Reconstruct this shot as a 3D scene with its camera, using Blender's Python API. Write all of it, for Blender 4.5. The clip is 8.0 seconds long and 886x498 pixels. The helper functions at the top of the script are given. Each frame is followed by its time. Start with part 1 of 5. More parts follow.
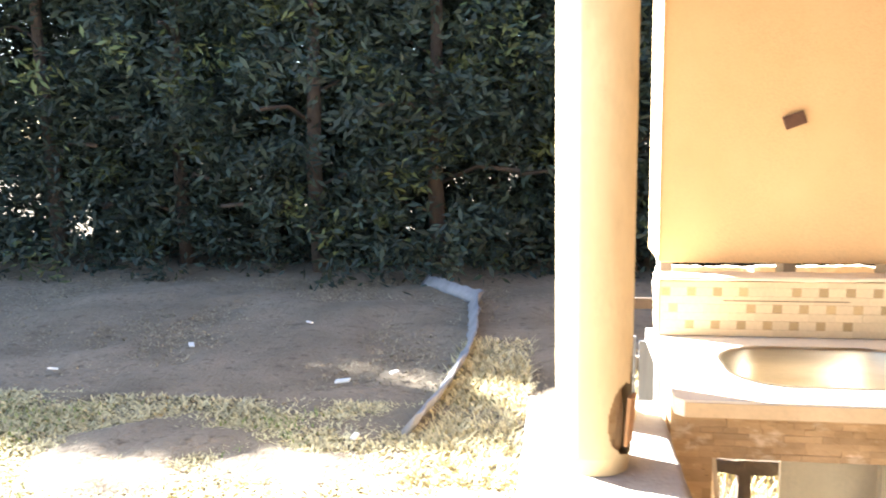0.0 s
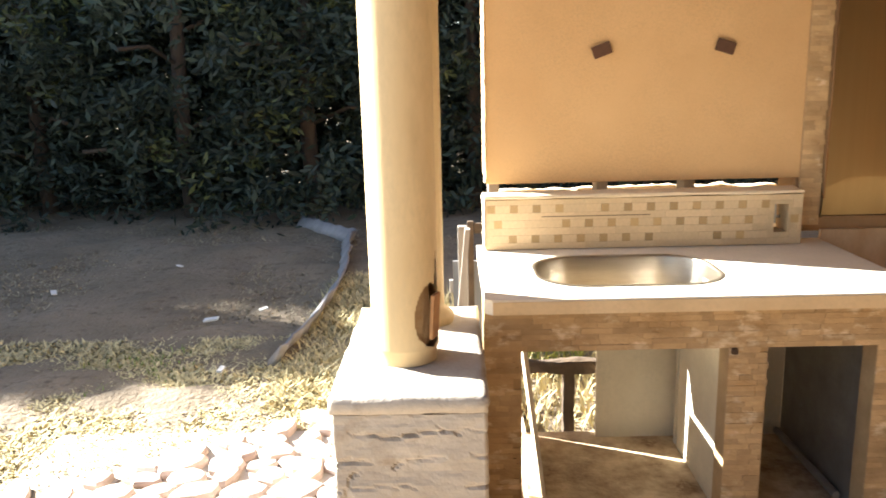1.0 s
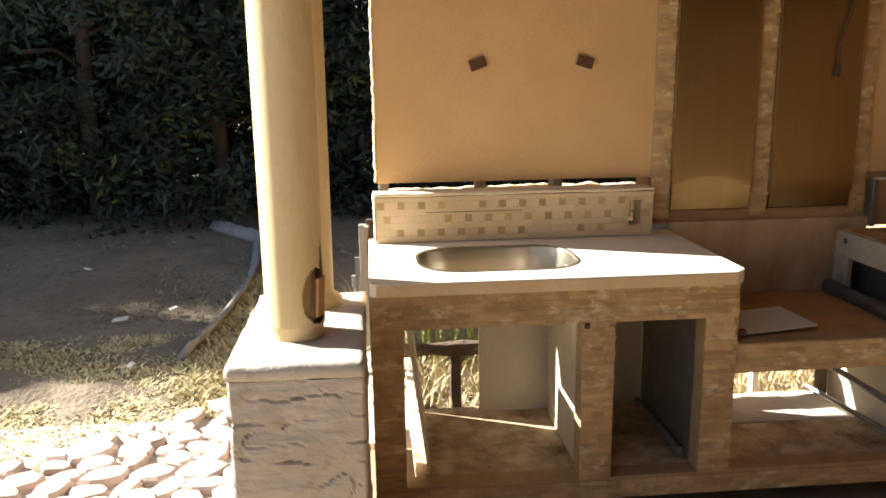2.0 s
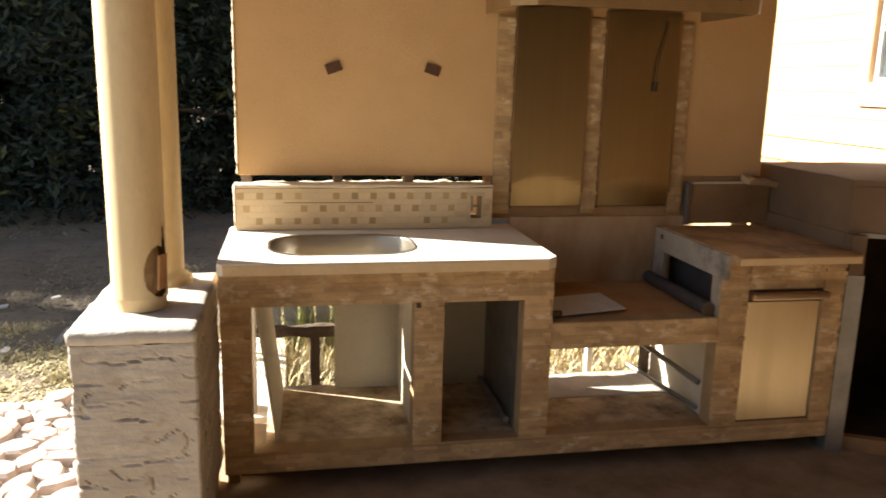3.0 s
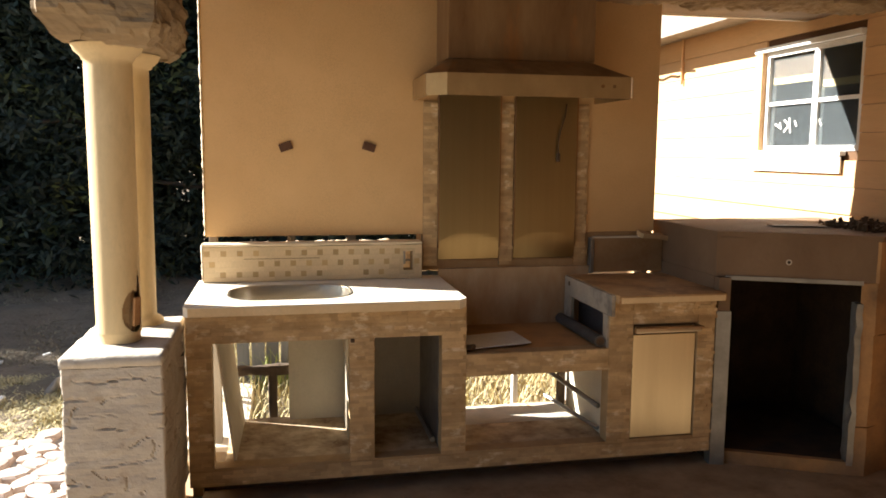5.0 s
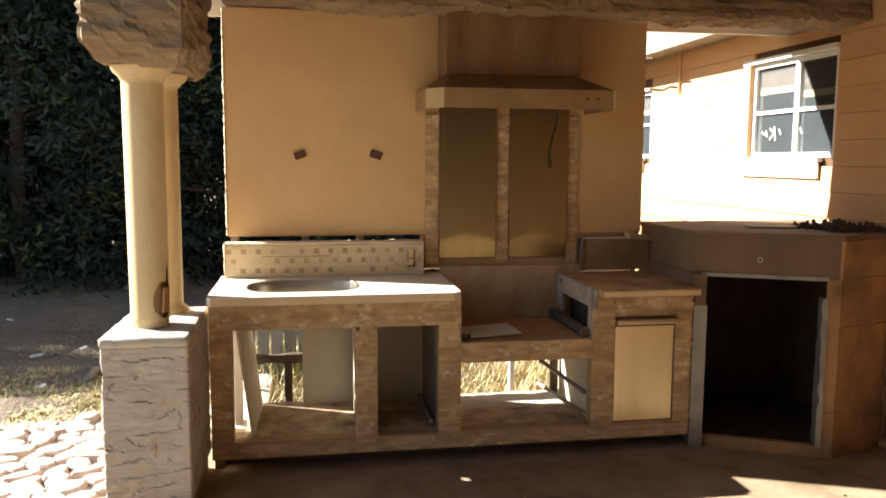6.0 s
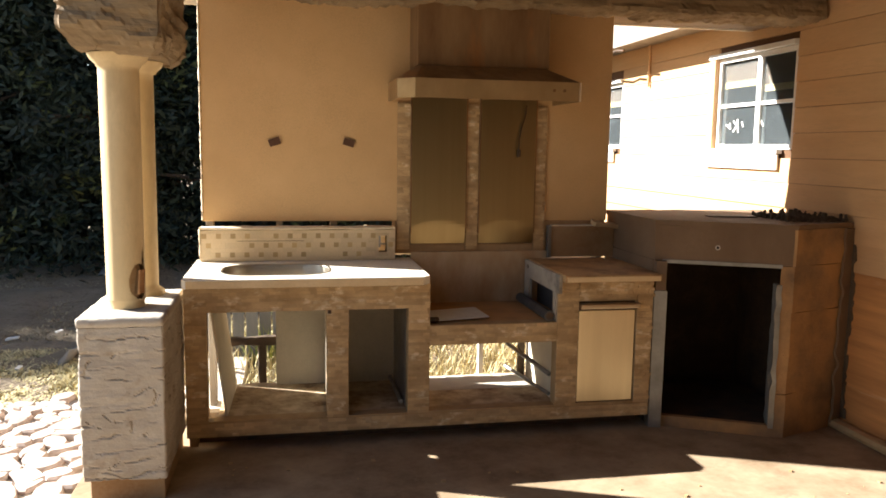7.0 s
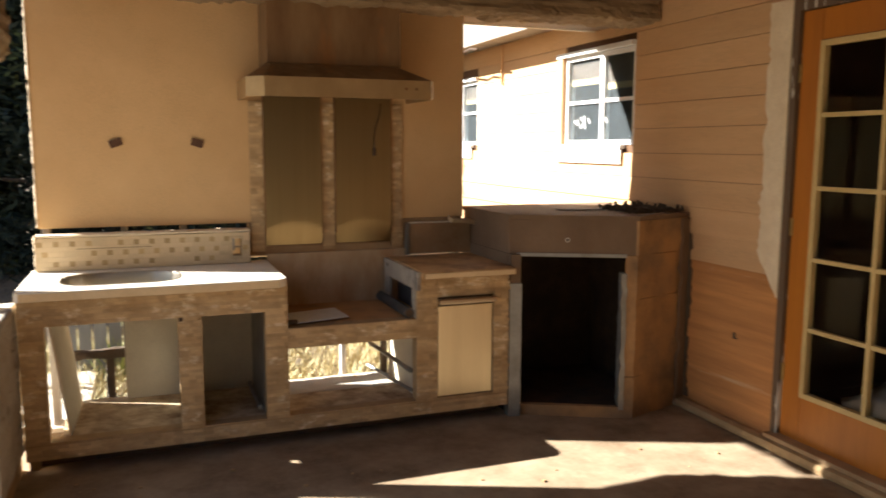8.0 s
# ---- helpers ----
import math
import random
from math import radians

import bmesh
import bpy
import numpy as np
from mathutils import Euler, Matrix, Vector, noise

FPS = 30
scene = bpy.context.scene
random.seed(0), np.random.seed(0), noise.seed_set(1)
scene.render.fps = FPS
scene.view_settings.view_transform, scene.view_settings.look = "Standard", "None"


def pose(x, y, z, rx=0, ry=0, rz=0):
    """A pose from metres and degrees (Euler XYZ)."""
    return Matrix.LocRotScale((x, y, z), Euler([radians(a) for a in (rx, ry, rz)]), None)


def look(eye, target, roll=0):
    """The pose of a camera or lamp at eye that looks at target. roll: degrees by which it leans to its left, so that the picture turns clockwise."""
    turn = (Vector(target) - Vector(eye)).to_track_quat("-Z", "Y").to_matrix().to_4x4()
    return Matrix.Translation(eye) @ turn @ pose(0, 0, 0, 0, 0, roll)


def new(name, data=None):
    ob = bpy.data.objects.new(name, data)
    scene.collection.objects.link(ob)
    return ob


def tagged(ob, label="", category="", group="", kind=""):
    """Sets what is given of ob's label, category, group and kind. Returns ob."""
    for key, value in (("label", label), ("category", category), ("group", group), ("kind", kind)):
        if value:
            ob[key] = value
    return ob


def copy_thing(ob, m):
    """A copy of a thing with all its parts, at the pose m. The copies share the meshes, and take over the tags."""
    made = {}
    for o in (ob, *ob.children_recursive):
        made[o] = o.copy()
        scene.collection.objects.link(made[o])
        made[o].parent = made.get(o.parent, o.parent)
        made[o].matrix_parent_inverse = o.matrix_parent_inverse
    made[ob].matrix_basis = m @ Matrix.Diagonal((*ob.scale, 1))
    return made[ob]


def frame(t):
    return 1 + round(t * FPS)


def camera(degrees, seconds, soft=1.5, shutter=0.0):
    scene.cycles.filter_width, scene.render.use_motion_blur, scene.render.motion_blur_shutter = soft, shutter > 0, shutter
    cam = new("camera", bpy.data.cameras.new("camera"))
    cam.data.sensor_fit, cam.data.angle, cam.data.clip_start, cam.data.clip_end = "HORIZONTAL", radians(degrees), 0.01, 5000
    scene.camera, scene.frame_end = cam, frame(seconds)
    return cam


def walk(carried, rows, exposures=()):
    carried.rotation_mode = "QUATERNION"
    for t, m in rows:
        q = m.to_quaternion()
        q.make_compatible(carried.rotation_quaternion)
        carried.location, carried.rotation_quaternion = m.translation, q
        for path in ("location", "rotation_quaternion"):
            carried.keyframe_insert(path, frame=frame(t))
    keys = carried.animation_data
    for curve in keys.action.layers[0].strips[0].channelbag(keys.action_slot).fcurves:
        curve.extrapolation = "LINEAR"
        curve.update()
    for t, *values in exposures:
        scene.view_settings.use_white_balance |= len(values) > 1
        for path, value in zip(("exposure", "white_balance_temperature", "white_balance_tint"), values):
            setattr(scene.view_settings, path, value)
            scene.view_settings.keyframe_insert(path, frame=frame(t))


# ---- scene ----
cam = camera(58.6, 8.0, soft=1.7, shutter=0.3)
PATH = [
    (0, (0.475, -0.034, 1.575), (0.173, 1.923, 1.283), -1.0),
    (0.5, (0.594, -0.112, 1.531), (0.432, 1.851, 1.182), -1.5),
    (1, (0.669, -0.197, 1.526), (0.641, 1.756, 1.094), -1.4),
    (1.5, (0.712, -0.33, 1.535), (0.795, 1.63, 1.147), -1.7),
    (1.7, (0.731, -0.398, 1.544), (0.858, 1.552, 1.117), -1.4),
    (2.8, (0.962, -0.769, 1.536), (1.271, 1.165, 1.13), 1.1),
    (3, (1.015, -0.839, 1.546), (1.389, 1.082, 1.132), 1.4),
    (3.5, (1.034, -1.008, 1.547), (1.514, 0.903, 1.206), 0.2),
    (4, (1.029, -1.204, 1.546), (1.517, 0.707, 1.219), 0.7),
    (4.5, (1.082, -1.349, 1.557), (1.505, 0.579, 1.236), 0.0),
    (4.7, (1.119, -1.412, 1.567), (1.539, 0.522, 1.277), 0.5),
    (5.8, (1.25, -1.86, 1.577), (1.583, 0.102, 1.38), -0.2),
    (6, (1.242, -1.932, 1.572), (1.576, 0.027, 1.347), 0.3),
    (6.5, (1.244, -2.041, 1.565), (1.63, -0.1, 1.273), 0.8),
    (7, (1.27, -2.071, 1.572), (1.655, -0.124, 1.319), 0.9),
    (7.5, (1.301, -2.073, 1.584), (1.757, -0.141, 1.342), 0.4),
    (8, (1.336, -2.082, 1.583), (2.037, -0.227, 1.325), 0.2),
]
walk(cam, [(t, look(eye, target, roll)) for t, eye, target, roll in PATH],
     exposures=[(0.0, 4.0, 5850, 10), (0.3, 3.8, 5850, 10), (0.6, 3.45, 5900, 10), (1.0, 3.02, 6200, 10), (1.5, 2.5, 6400, 10), (2.8, 2.2, 6450, 10), (4.5, 2.2, 6400, 10), (6.5, 2.2, 6300, 10), (8.0, 2.25, 6200, 10)])

# ---- world, sun and exposure ----
SUN_WAY = Vector((1.0, -0.42, -0.69)).normalized()
elev = math.asin(-SUN_WAY.z)
world = bpy.data.worlds.new("sky")
scene.world = world
world.use_nodes = True
wn = world.node_tree
sky = wn.nodes.new("ShaderNodeTexSky")
sky.sky_type = "NISHITA"
sky.sun_disc = False
sky.sun_elevation = elev
sky.sun_rotation = math.atan2(-SUN_WAY.x, -SUN_WAY.y)
wn.links.new(sky.outputs[0], wn.nodes["Background"].inputs[0])
wn.nodes["Background"].inputs[1].default_value = 0.042
sun = new("sun", bpy.data.lights.new("sun", "SUN"))
sun.data.energy = 5.0
sun.data.angle = radians(0.55)
sun.data.color = (1.0, 0.955, 0.88)
sun.matrix_world = look(Vector((0, 0, 9)) - 12 * SUN_WAY, Vector((0, 0, 9)))


# ---- materials ----
def material(name, base, other=None, rough=0.8, metal=0.0, scale=6.0, fine=60.0, bump=0.25, depth=0.004,
             grain=(1, 1, 1), spots=None, spot_scale=2.0, spot_cut=(0.55, 0.7), island=0.0, across=False):
    """Two scales of noise between two colours, optional stains, relief, and a shift of brightness from piece to piece."""
    m = bpy.data.materials.new(name)
    m.use_nodes = True
    t = m.node_tree
    n, l = t.nodes, t.links
    p = n["Principled BSDF"]
    p.inputs["Roughness"].default_value = rough
    p.inputs["Metallic"].default_value = metal
    co = n.new("ShaderNodeTexCoord")
    mp = n.new("ShaderNodeMapping")
    mp.inputs["Scale"].default_value = grain
    mp.inputs["Location"].default_value = (3.37, 1.71, 5.13)
    if across:  # one pattern that runs on from piece to piece
        l.new(n.new("ShaderNodeNewGeometry").outputs["Position"], mp.inputs[0])
    else:
        l.new(co.outputs["Object"], mp.inputs[0])

    def nz(s, d=5.0):
        k = n.new("ShaderNodeTexNoise")
        k.inputs["Scale"].default_value = s
        k.inputs["Detail"].default_value = d
        k.inputs["Roughness"].default_value = 0.62
        l.new(mp.outputs[0], k.inputs["Vector"])
        return k.outputs["Fac"]

    def ramp(src, a, b):
        r = n.new("ShaderNodeMapRange")
        r.inputs["From Min"].default_value, r.inputs["From Max"].default_value = a, b
        l.new(src, r.inputs["Value"])
        return r.outputs[0]

    def blend(f, a, b):
        k = n.new("ShaderNodeMix")
        k.data_type = "RGBA"
        l.new(f, k.inputs[0])
        for v, i in ((a, 6), (b, 7)):
            if isinstance(v, tuple):
                k.inputs[i].default_value = (*v, 1)
            else:
                l.new(v, k.inputs[i])
        return k.outputs[2]

    if other is None:
        other = tuple(c * 0.72 for c in base)
    big, small = nz(scale), nz(fine, 3.0)
    c = blend(ramp(big, 0.35, 0.68), base, other)
    dark = tuple(v * 0.78 for v in base)
    c2 = blend(ramp(small, 0.4, 0.75), c, dark)
    c = blend(ramp(nz(scale * 3.1), 0.3, 0.7), c, c2)
    if spots:
        c = blend(ramp(nz(spot_scale, 6.0), *spot_cut), c, spots)
    if island:
        g = n.new("ShaderNodeNewGeometry")
        oi = n.new("ShaderNodeObjectInfo")
        ad = n.new("ShaderNodeMath")
        ad.operation = "ADD"
        l.new(g.outputs["Random Per Island"], ad.inputs[0])
        l.new(oi.outputs["Random"], ad.inputs[1])
        fr = n.new("ShaderNodeMath")
        fr.operation = "FRACT"
        l.new(ad.outputs[0], fr.inputs[0])
        mr = n.new("ShaderNodeMapRange")
        mr.inputs["To Min"].default_value, mr.inputs["To Max"].default_value = 1 - island, 1 + island * 0.6
        l.new(fr.outputs[0], mr.inputs["Value"])
        hs = n.new("ShaderNodeHueSaturation")
        l.new(mr.outputs[0], hs.inputs["Value"])
        l.new(c, hs.inputs["Color"])
        c = hs.outputs[0]
    l.new(c, p.inputs["Base Color"])
    if rough < 0.75:
        rr = n.new("ShaderNodeMapRange")
        rr.inputs["To Min"].default_value, rr.inputs["To Max"].default_value = max(0.05, rough - 0.12), min(1, rough + 0.15)
        l.new(big, rr.inputs["Value"])
        l.new(rr.outputs[0], p.inputs["Roughness"])
    if bump:
        ad = n.new("ShaderNodeMath")
        ad.operation = "ADD"
        l.new(big, ad.inputs[0])
        l.new(small, ad.inputs[1])
        b = n.new("ShaderNodeBump")
        b.inputs["Strength"].default_value = bump
        b.inputs["Distance"].default_value = depth
        l.new(ad.outputs[0], b.inputs["Height"])
        l.new(b.outputs[0], p.inputs["Normal"])
    return m


M_STUCCO = material("peach stucco", (0.68, 0.455, 0.23), (0.60, 0.385, 0.18), rough=0.9, scale=1.6, fine=140, bump=0.25, depth=0.002,
                    spots=(0.56, 0.355, 0.165), spot_scale=1.1, spot_cut=(0.55, 0.75))
M_PIER = material("grey rock-face stucco", (0.49, 0.435, 0.36), (0.35, 0.295, 0.23), rough=0.92, spots=(0.28, 0.22, 0.155), spot_scale=7.0, spot_cut=(0.58, 0.74), scale=5, fine=70, bump=0.5, depth=0.006)
M_CAPITAL = material("brown rock-face stucco", (0.31, 0.22, 0.12), (0.16, 0.105, 0.055), rough=0.92, scale=7, fine=60, bump=0.6, depth=0.008, grain=(0.4, 0.4, 2.2))
M_COLUMN = material("cream column render", (0.68, 0.525, 0.295), (0.60, 0.445, 0.23), rough=0.75, scale=3, fine=90, bump=0.2, depth=0.002, grain=(1, 1, 0.4),
                    spots=(0.48, 0.35, 0.185), spot_scale=4.5, spot_cut=(0.58, 0.78))
M_CORE = material("brown broken core", (0.46, 0.235, 0.09), (0.28, 0.135, 0.055), rough=0.9, scale=14, fine=90, bump=0.5)
M_BULGE = material("tan crumbling core", (0.56, 0.40, 0.215), (0.40, 0.25, 0.115), rough=0.9, scale=14, fine=90, bump=0.5)
M_VENEER = material("tan split travertine", (0.60, 0.42, 0.225), (0.39, 0.25, 0.115), rough=0.85, scale=9, fine=70, bump=0.6, depth=0.006, island=0.20,
                    grain=(0.7, 1, 1.3), spots=(0.70, 0.56, 0.37), spot_scale=15.0, spot_cut=(0.57, 0.67), across=True)
M_MORTAR = material("brown mortar bed", (0.46, 0.315, 0.16), (0.33, 0.21, 0.098), rough=0.95, scale=9, fine=70, bump=0.5, across=True)
M_SLAB = material("cream counter slab", (0.82, 0.75, 0.63), (0.75, 0.67, 0.54), rough=0.5, scale=3, fine=80, bump=0.1, depth=0.002,
                  spots=(0.60, 0.48, 0.33), spot_scale=4.5, spot_cut=(0.66, 0.85))
M_SLAB_DIRTY = material("stained tan counter slab", (0.60, 0.38, 0.18), (0.42, 0.235, 0.095), rough=0.65, scale=4, fine=70, bump=0.2, depth=0.002,
                        spots=(0.22, 0.12, 0.055), spot_scale=5, spot_cut=(0.48, 0.68))
M_BOARD = material("pale cement board", (0.70, 0.63, 0.49), (0.58, 0.51, 0.38), rough=0.85, scale=3, fine=60, bump=0.15, depth=0.002)
M_BOARD_RUSTY = material("rust-stained cement board", (0.44, 0.305, 0.17), (0.27, 0.145, 0.06), rough=0.85, scale=2.2, fine=60, bump=0.15, depth=0.002)
M_BAY = material("rust-streaked pale backing board", (0.57, 0.43, 0.275), (0.38, 0.21, 0.09), rough=0.85, scale=2.6, fine=60, bump=0.15, depth=0.002, grain=(1.6, 1, 0.7))
# tan of shade and warm bounce, painted onto the counters' front edges
M_EDGE_BOUNCE = material("counter edge tinted by bounce", (0.74, 0.56, 0.33), (0.64, 0.47, 0.26), rough=0.6, scale=6, fine=80, bump=0.2, depth=0.002)
M_MUD = material("mottled dirty concrete", (0.64, 0.50, 0.32), (0.19, 0.11, 0.05), rough=0.95, scale=9, fine=70, bump=0.6, depth=0.006)
M_STEEL = material("brushed stainless steel", (0.74, 0.69, 0.60), (0.64, 0.59, 0.49), rough=0.36, metal=1.0, scale=2, fine=40, bump=0.05, depth=0.001, grain=(1, 1, 14))
M_STEEL_V = material("vertically brushed stainless steel", (0.74, 0.64, 0.44), (0.68, 0.58, 0.39), rough=0.36, metal=1.0, scale=1.5, fine=160, bump=0.04, depth=0.0006, grain=(6, 6, 0.5))
M_HANDLE = material("worn steel handle", (0.42, 0.35, 0.27), (0.30, 0.24, 0.17), rough=0.28, metal=1.0, scale=4, fine=90, bump=0.05, depth=0.0006, grain=(0.5, 6, 6))
M_PANEL = material("smoke-stained steel", (0.41, 0.325, 0.175), (0.31, 0.24, 0.125), rough=0.33, metal=1.0, scale=1.3, fine=160, bump=0.3, depth=0.0006, grain=(3, 3, 0.02))
M_HOOD = material("dull stainless steel hood", (0.50, 0.36, 0.185), (0.36, 0.24, 0.115), rough=0.5, metal=0.7, scale=2.0, fine=90, bump=0.04, depth=0.0006, grain=(1.5, 1.5, 1),
                  spots=(0.34, 0.20, 0.09), spot_scale=1.5, spot_cut=(0.58, 0.8))
M_DUCT = material("rust-stained duct cover", (0.29, 0.18, 0.085), (0.17, 0.085, 0.033), rough=0.65, metal=0.2, scale=2.4, fine=50, bump=0.1, depth=0.002, grain=(2.5, 2.5, 0.6),
                  spots=(0.34, 0.15, 0.045), spot_scale=2.0, spot_cut=(0.55, 0.7))
M_ZINC = material("dull galvanised steel", (0.36, 0.35, 0.33), (0.26, 0.25, 0.23), rough=0.5, metal=0.8, scale=9, fine=60, bump=0.1, depth=0.001)
M_SIDE = material("dusty galvanised sheet", (0.47, 0.40, 0.31), (0.31, 0.28, 0.24), rough=0.7, metal=0.2, scale=7, fine=60, bump=0.2, depth=0.001, spots=(0.20, 0.17, 0.14), spot_scale=7, spot_cut=(0.52, 0.7))
M_GUN = material("dark grey sheet steel", (0.13, 0.13, 0.135), (0.09, 0.088, 0.088), rough=0.5, metal=0.6, scale=9, fine=60, bump=0.1, depth=0.001)
# real iron, and also the painted shade of plinth, handle gap and holes
M_IRON_SHADE = material("dark rusty iron and painted shade", (0.075, 0.055, 0.04), (0.14, 0.075, 0.035), rough=0.75, metal=0.3, scale=14, fine=90, bump=0.3)
M_TILE_A = material("cream mosaic tile", (0.68, 0.53, 0.33), (0.62, 0.47, 0.28), rough=0.6, scale=20, fine=90, bump=0.15, depth=0.001, island=0.08)
M_TILE_B = material("tan mosaic tile", (0.50, 0.345, 0.165), (0.43, 0.285, 0.125), rough=0.6, scale=20, fine=90, bump=0.15, depth=0.001, island=0.25)
M_GROUT = material("pale grout", (0.66, 0.51, 0.315), rough=0.9, scale=20, fine=120, bump=0.2, depth=0.001)
M_FIRE = material("smoke-brown render", (0.28, 0.175, 0.095), (0.17, 0.10, 0.052), rough=0.92, scale=3.6, fine=60, bump=0.5, depth=0.006,
                  spots=(0.47, 0.255, 0.10), spot_scale=2.0, spot_cut=(0.42, 0.62))
M_BREAST = material("smoked brown render", (0.215, 0.14, 0.085), (0.145, 0.088, 0.05), rough=0.92, scale=2.0, fine=60, bump=0.35, depth=0.005, grain=(1, 1, 0.6))
M_NEAR_BLACK = material("near-black firebrick", (0.030, 0.019, 0.012), (0.075, 0.042, 0.021), rough=0.95, scale=6, fine=60, bump=0.4)
M_FLOOR = material("brown stained concrete floor", (0.38, 0.285, 0.185), (0.20, 0.135, 0.08), rough=0.95, scale=3.6, fine=45, bump=0.3, depth=0.003,
                   spots=(0.19, 0.13, 0.08), spot_scale=5.5, spot_cut=(0.57, 0.80))
M_FLOOR.node_tree.nodes["Principled BSDF"].inputs["Specular IOR Level"].default_value = 0.15
M_SIDING = material("peach painted siding", (0.66, 0.42, 0.215), (0.58, 0.345, 0.165), rough=0.75, scale=3, fine=60, bump=0.2, depth=0.002, grain=(1, 0.25, 2), island=0.06)
M_SIDING_RAW = material("bare orange-brown siding", (0.64, 0.29, 0.09), (0.38, 0.165, 0.055), rough=0.8, scale=4, fine=60, bump=0.3, depth=0.003, grain=(1, 0.2, 3), island=0.12,
                        spots=(0.62, 0.44, 0.28), spot_scale=2.6, spot_cut=(0.60, 0.70))
M_PLASTER = material("ragged pale filler", (0.82, 0.69, 0.49), (0.70, 0.56, 0.37), rough=0.9, scale=9, fine=80, bump=0.5, depth=0.005)
M_DOOR = material("orange varnished wood", (0.50, 0.175, 0.018), (0.38, 0.125, 0.013), rough=0.4, scale=4, fine=50, bump=0.12, depth=0.001, grain=(2, 2, 0.25))
M_BEAD = material("yellowed glazing bar", (0.62, 0.46, 0.20), (0.54, 0.38, 0.15), rough=0.5, scale=5, fine=60, bump=0.1)
M_WOOD_OLD = material("weathered grey wood", (0.33, 0.29, 0.24), (0.22, 0.18, 0.14), rough=0.9, scale=5, fine=60, bump=0.5, depth=0.003, grain=(3, 3, 0.3))
M_JAMB = material("dark brown jamb with flaking white paint", (0.15, 0.095, 0.055), (0.10, 0.065, 0.04), rough=0.85, scale=6, fine=60, bump=0.4, depth=0.003, grain=(4, 4, 0.5), spots=(0.66, 0.62, 0.54), spot_scale=6.0, spot_cut=(0.60, 0.64))
M_WOOD_DARK = material("dark rotten wood", (0.11, 0.075, 0.045), (0.06, 0.04, 0.025), rough=0.95, scale=9, fine=60, bump=0.6, depth=0.006)
M_WHITE = material("white paint", (0.80, 0.78, 0.74), (0.72, 0.70, 0.66), rough=0.5, scale=6, fine=60, bump=0.08)
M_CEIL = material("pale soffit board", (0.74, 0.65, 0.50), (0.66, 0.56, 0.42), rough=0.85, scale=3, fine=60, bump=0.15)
# mostly unseen ceiling; dark brown chosen to lower the bounced fill light
M_CEIL_DARK = material("ceiling boards darkened to cut bounce", (0.22, 0.155, 0.095), (0.15, 0.10, 0.06), rough=0.85, scale=3, fine=60, bump=0.2, grain=(0.3, 3, 3))
M_SOIL = material("dry lawn soil", (0.25, 0.195, 0.13), (0.15, 0.115, 0.072), rough=0.97, scale=1.4, fine=26, bump=0.8, depth=0.03,
                  spots=(0.12, 0.085, 0.05), spot_scale=11.0, spot_cut=(0.54, 0.68))
M_COBBLE = material("pale river cobble", (0.50, 0.41, 0.35), (0.38, 0.28, 0.225), rough=0.8, scale=6, fine=60, bump=0.3, depth=0.004, island=0.3, across=True)
M_SAND = material("pale sandy bedding", (0.56, 0.50, 0.42), (0.45, 0.40, 0.32), rough=0.95, scale=8, fine=80, bump=0.5, depth=0.006)
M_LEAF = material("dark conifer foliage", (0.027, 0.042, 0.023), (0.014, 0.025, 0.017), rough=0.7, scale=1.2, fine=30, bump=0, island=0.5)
# lit copy of the leaf colour, for a few clusters
M_LEAF_LIT = material("foliage painted sunlit yellow-green", (0.11, 0.13, 0.04), (0.08, 0.10, 0.035), rough=0.7, scale=1.2, fine=30, bump=0, island=0.4)
M_BARK = material("dark bark", (0.09, 0.065, 0.045), (0.05, 0.035, 0.025), rough=0.95, scale=9, fine=60, bump=0.8, depth=0.02, grain=(2, 2, 0.4))
M_STRAW = material("dry straw grass", (0.62, 0.53, 0.29), (0.47, 0.39, 0.19), rough=0.85, scale=1.5, fine=20, bump=0, island=0.35)
# darker copy of the straw colour, for the shaded lawn
M_STRAW_SHADED = material("dry grass darkened as in shade", (0.34, 0.285, 0.18), (0.23, 0.185, 0.115), rough=0.9, scale=1.5, fine=20, bump=0, island=0.3)
M_GREEN = material("green weed", (0.20, 0.26, 0.06), (0.30, 0.32, 0.09), rough=0.8, scale=1.5, fine=20, bump=0, island=0.3)
M_EDGE = material("blue-grey plastic edging", (0.30, 0.285, 0.28), (0.17, 0.165, 0.165), rough=0.75, scale=6, fine=60, bump=0.1)
M_FENCE = material("weathered grey fence board", (0.20, 0.20, 0.20), (0.13, 0.13, 0.13), rough=0.9, scale=5, fine=50, bump=0.4, grain=(3, 3, 0.3), island=0.25)
M_PAPER = material("dusty white sheet", (0.72, 0.70, 0.66), (0.62, 0.59, 0.53), rough=0.8, scale=8, fine=60, bump=0.1)
M_CARD = material("torn tan cardboard", (0.52, 0.37, 0.21), rough=0.9, scale=8, fine=60, bump=0.2)
M_PAD = material("brown adhesive pad", (0.115, 0.055, 0.028), (0.08, 0.035, 0.02), rough=0.85, scale=20, fine=120, bump=0.4)
M_BRASS = material("tarnished brass", (0.55, 0.40, 0.16), rough=0.45, metal=0.9, scale=20, fine=90, bump=0.05)
# wall colour kept very dark to stand in for the unlit rooms
M_ROOM = material("room plaster with dimness painted in", (0.13, 0.065, 0.028), rough=0.9, scale=3, fine=60, bump=0.1)
M_BLIND = material("brown window shade", (0.11, 0.06, 0.03), (0.08, 0.045, 0.022), rough=0.8, scale=5, fine=60, bump=0.1)


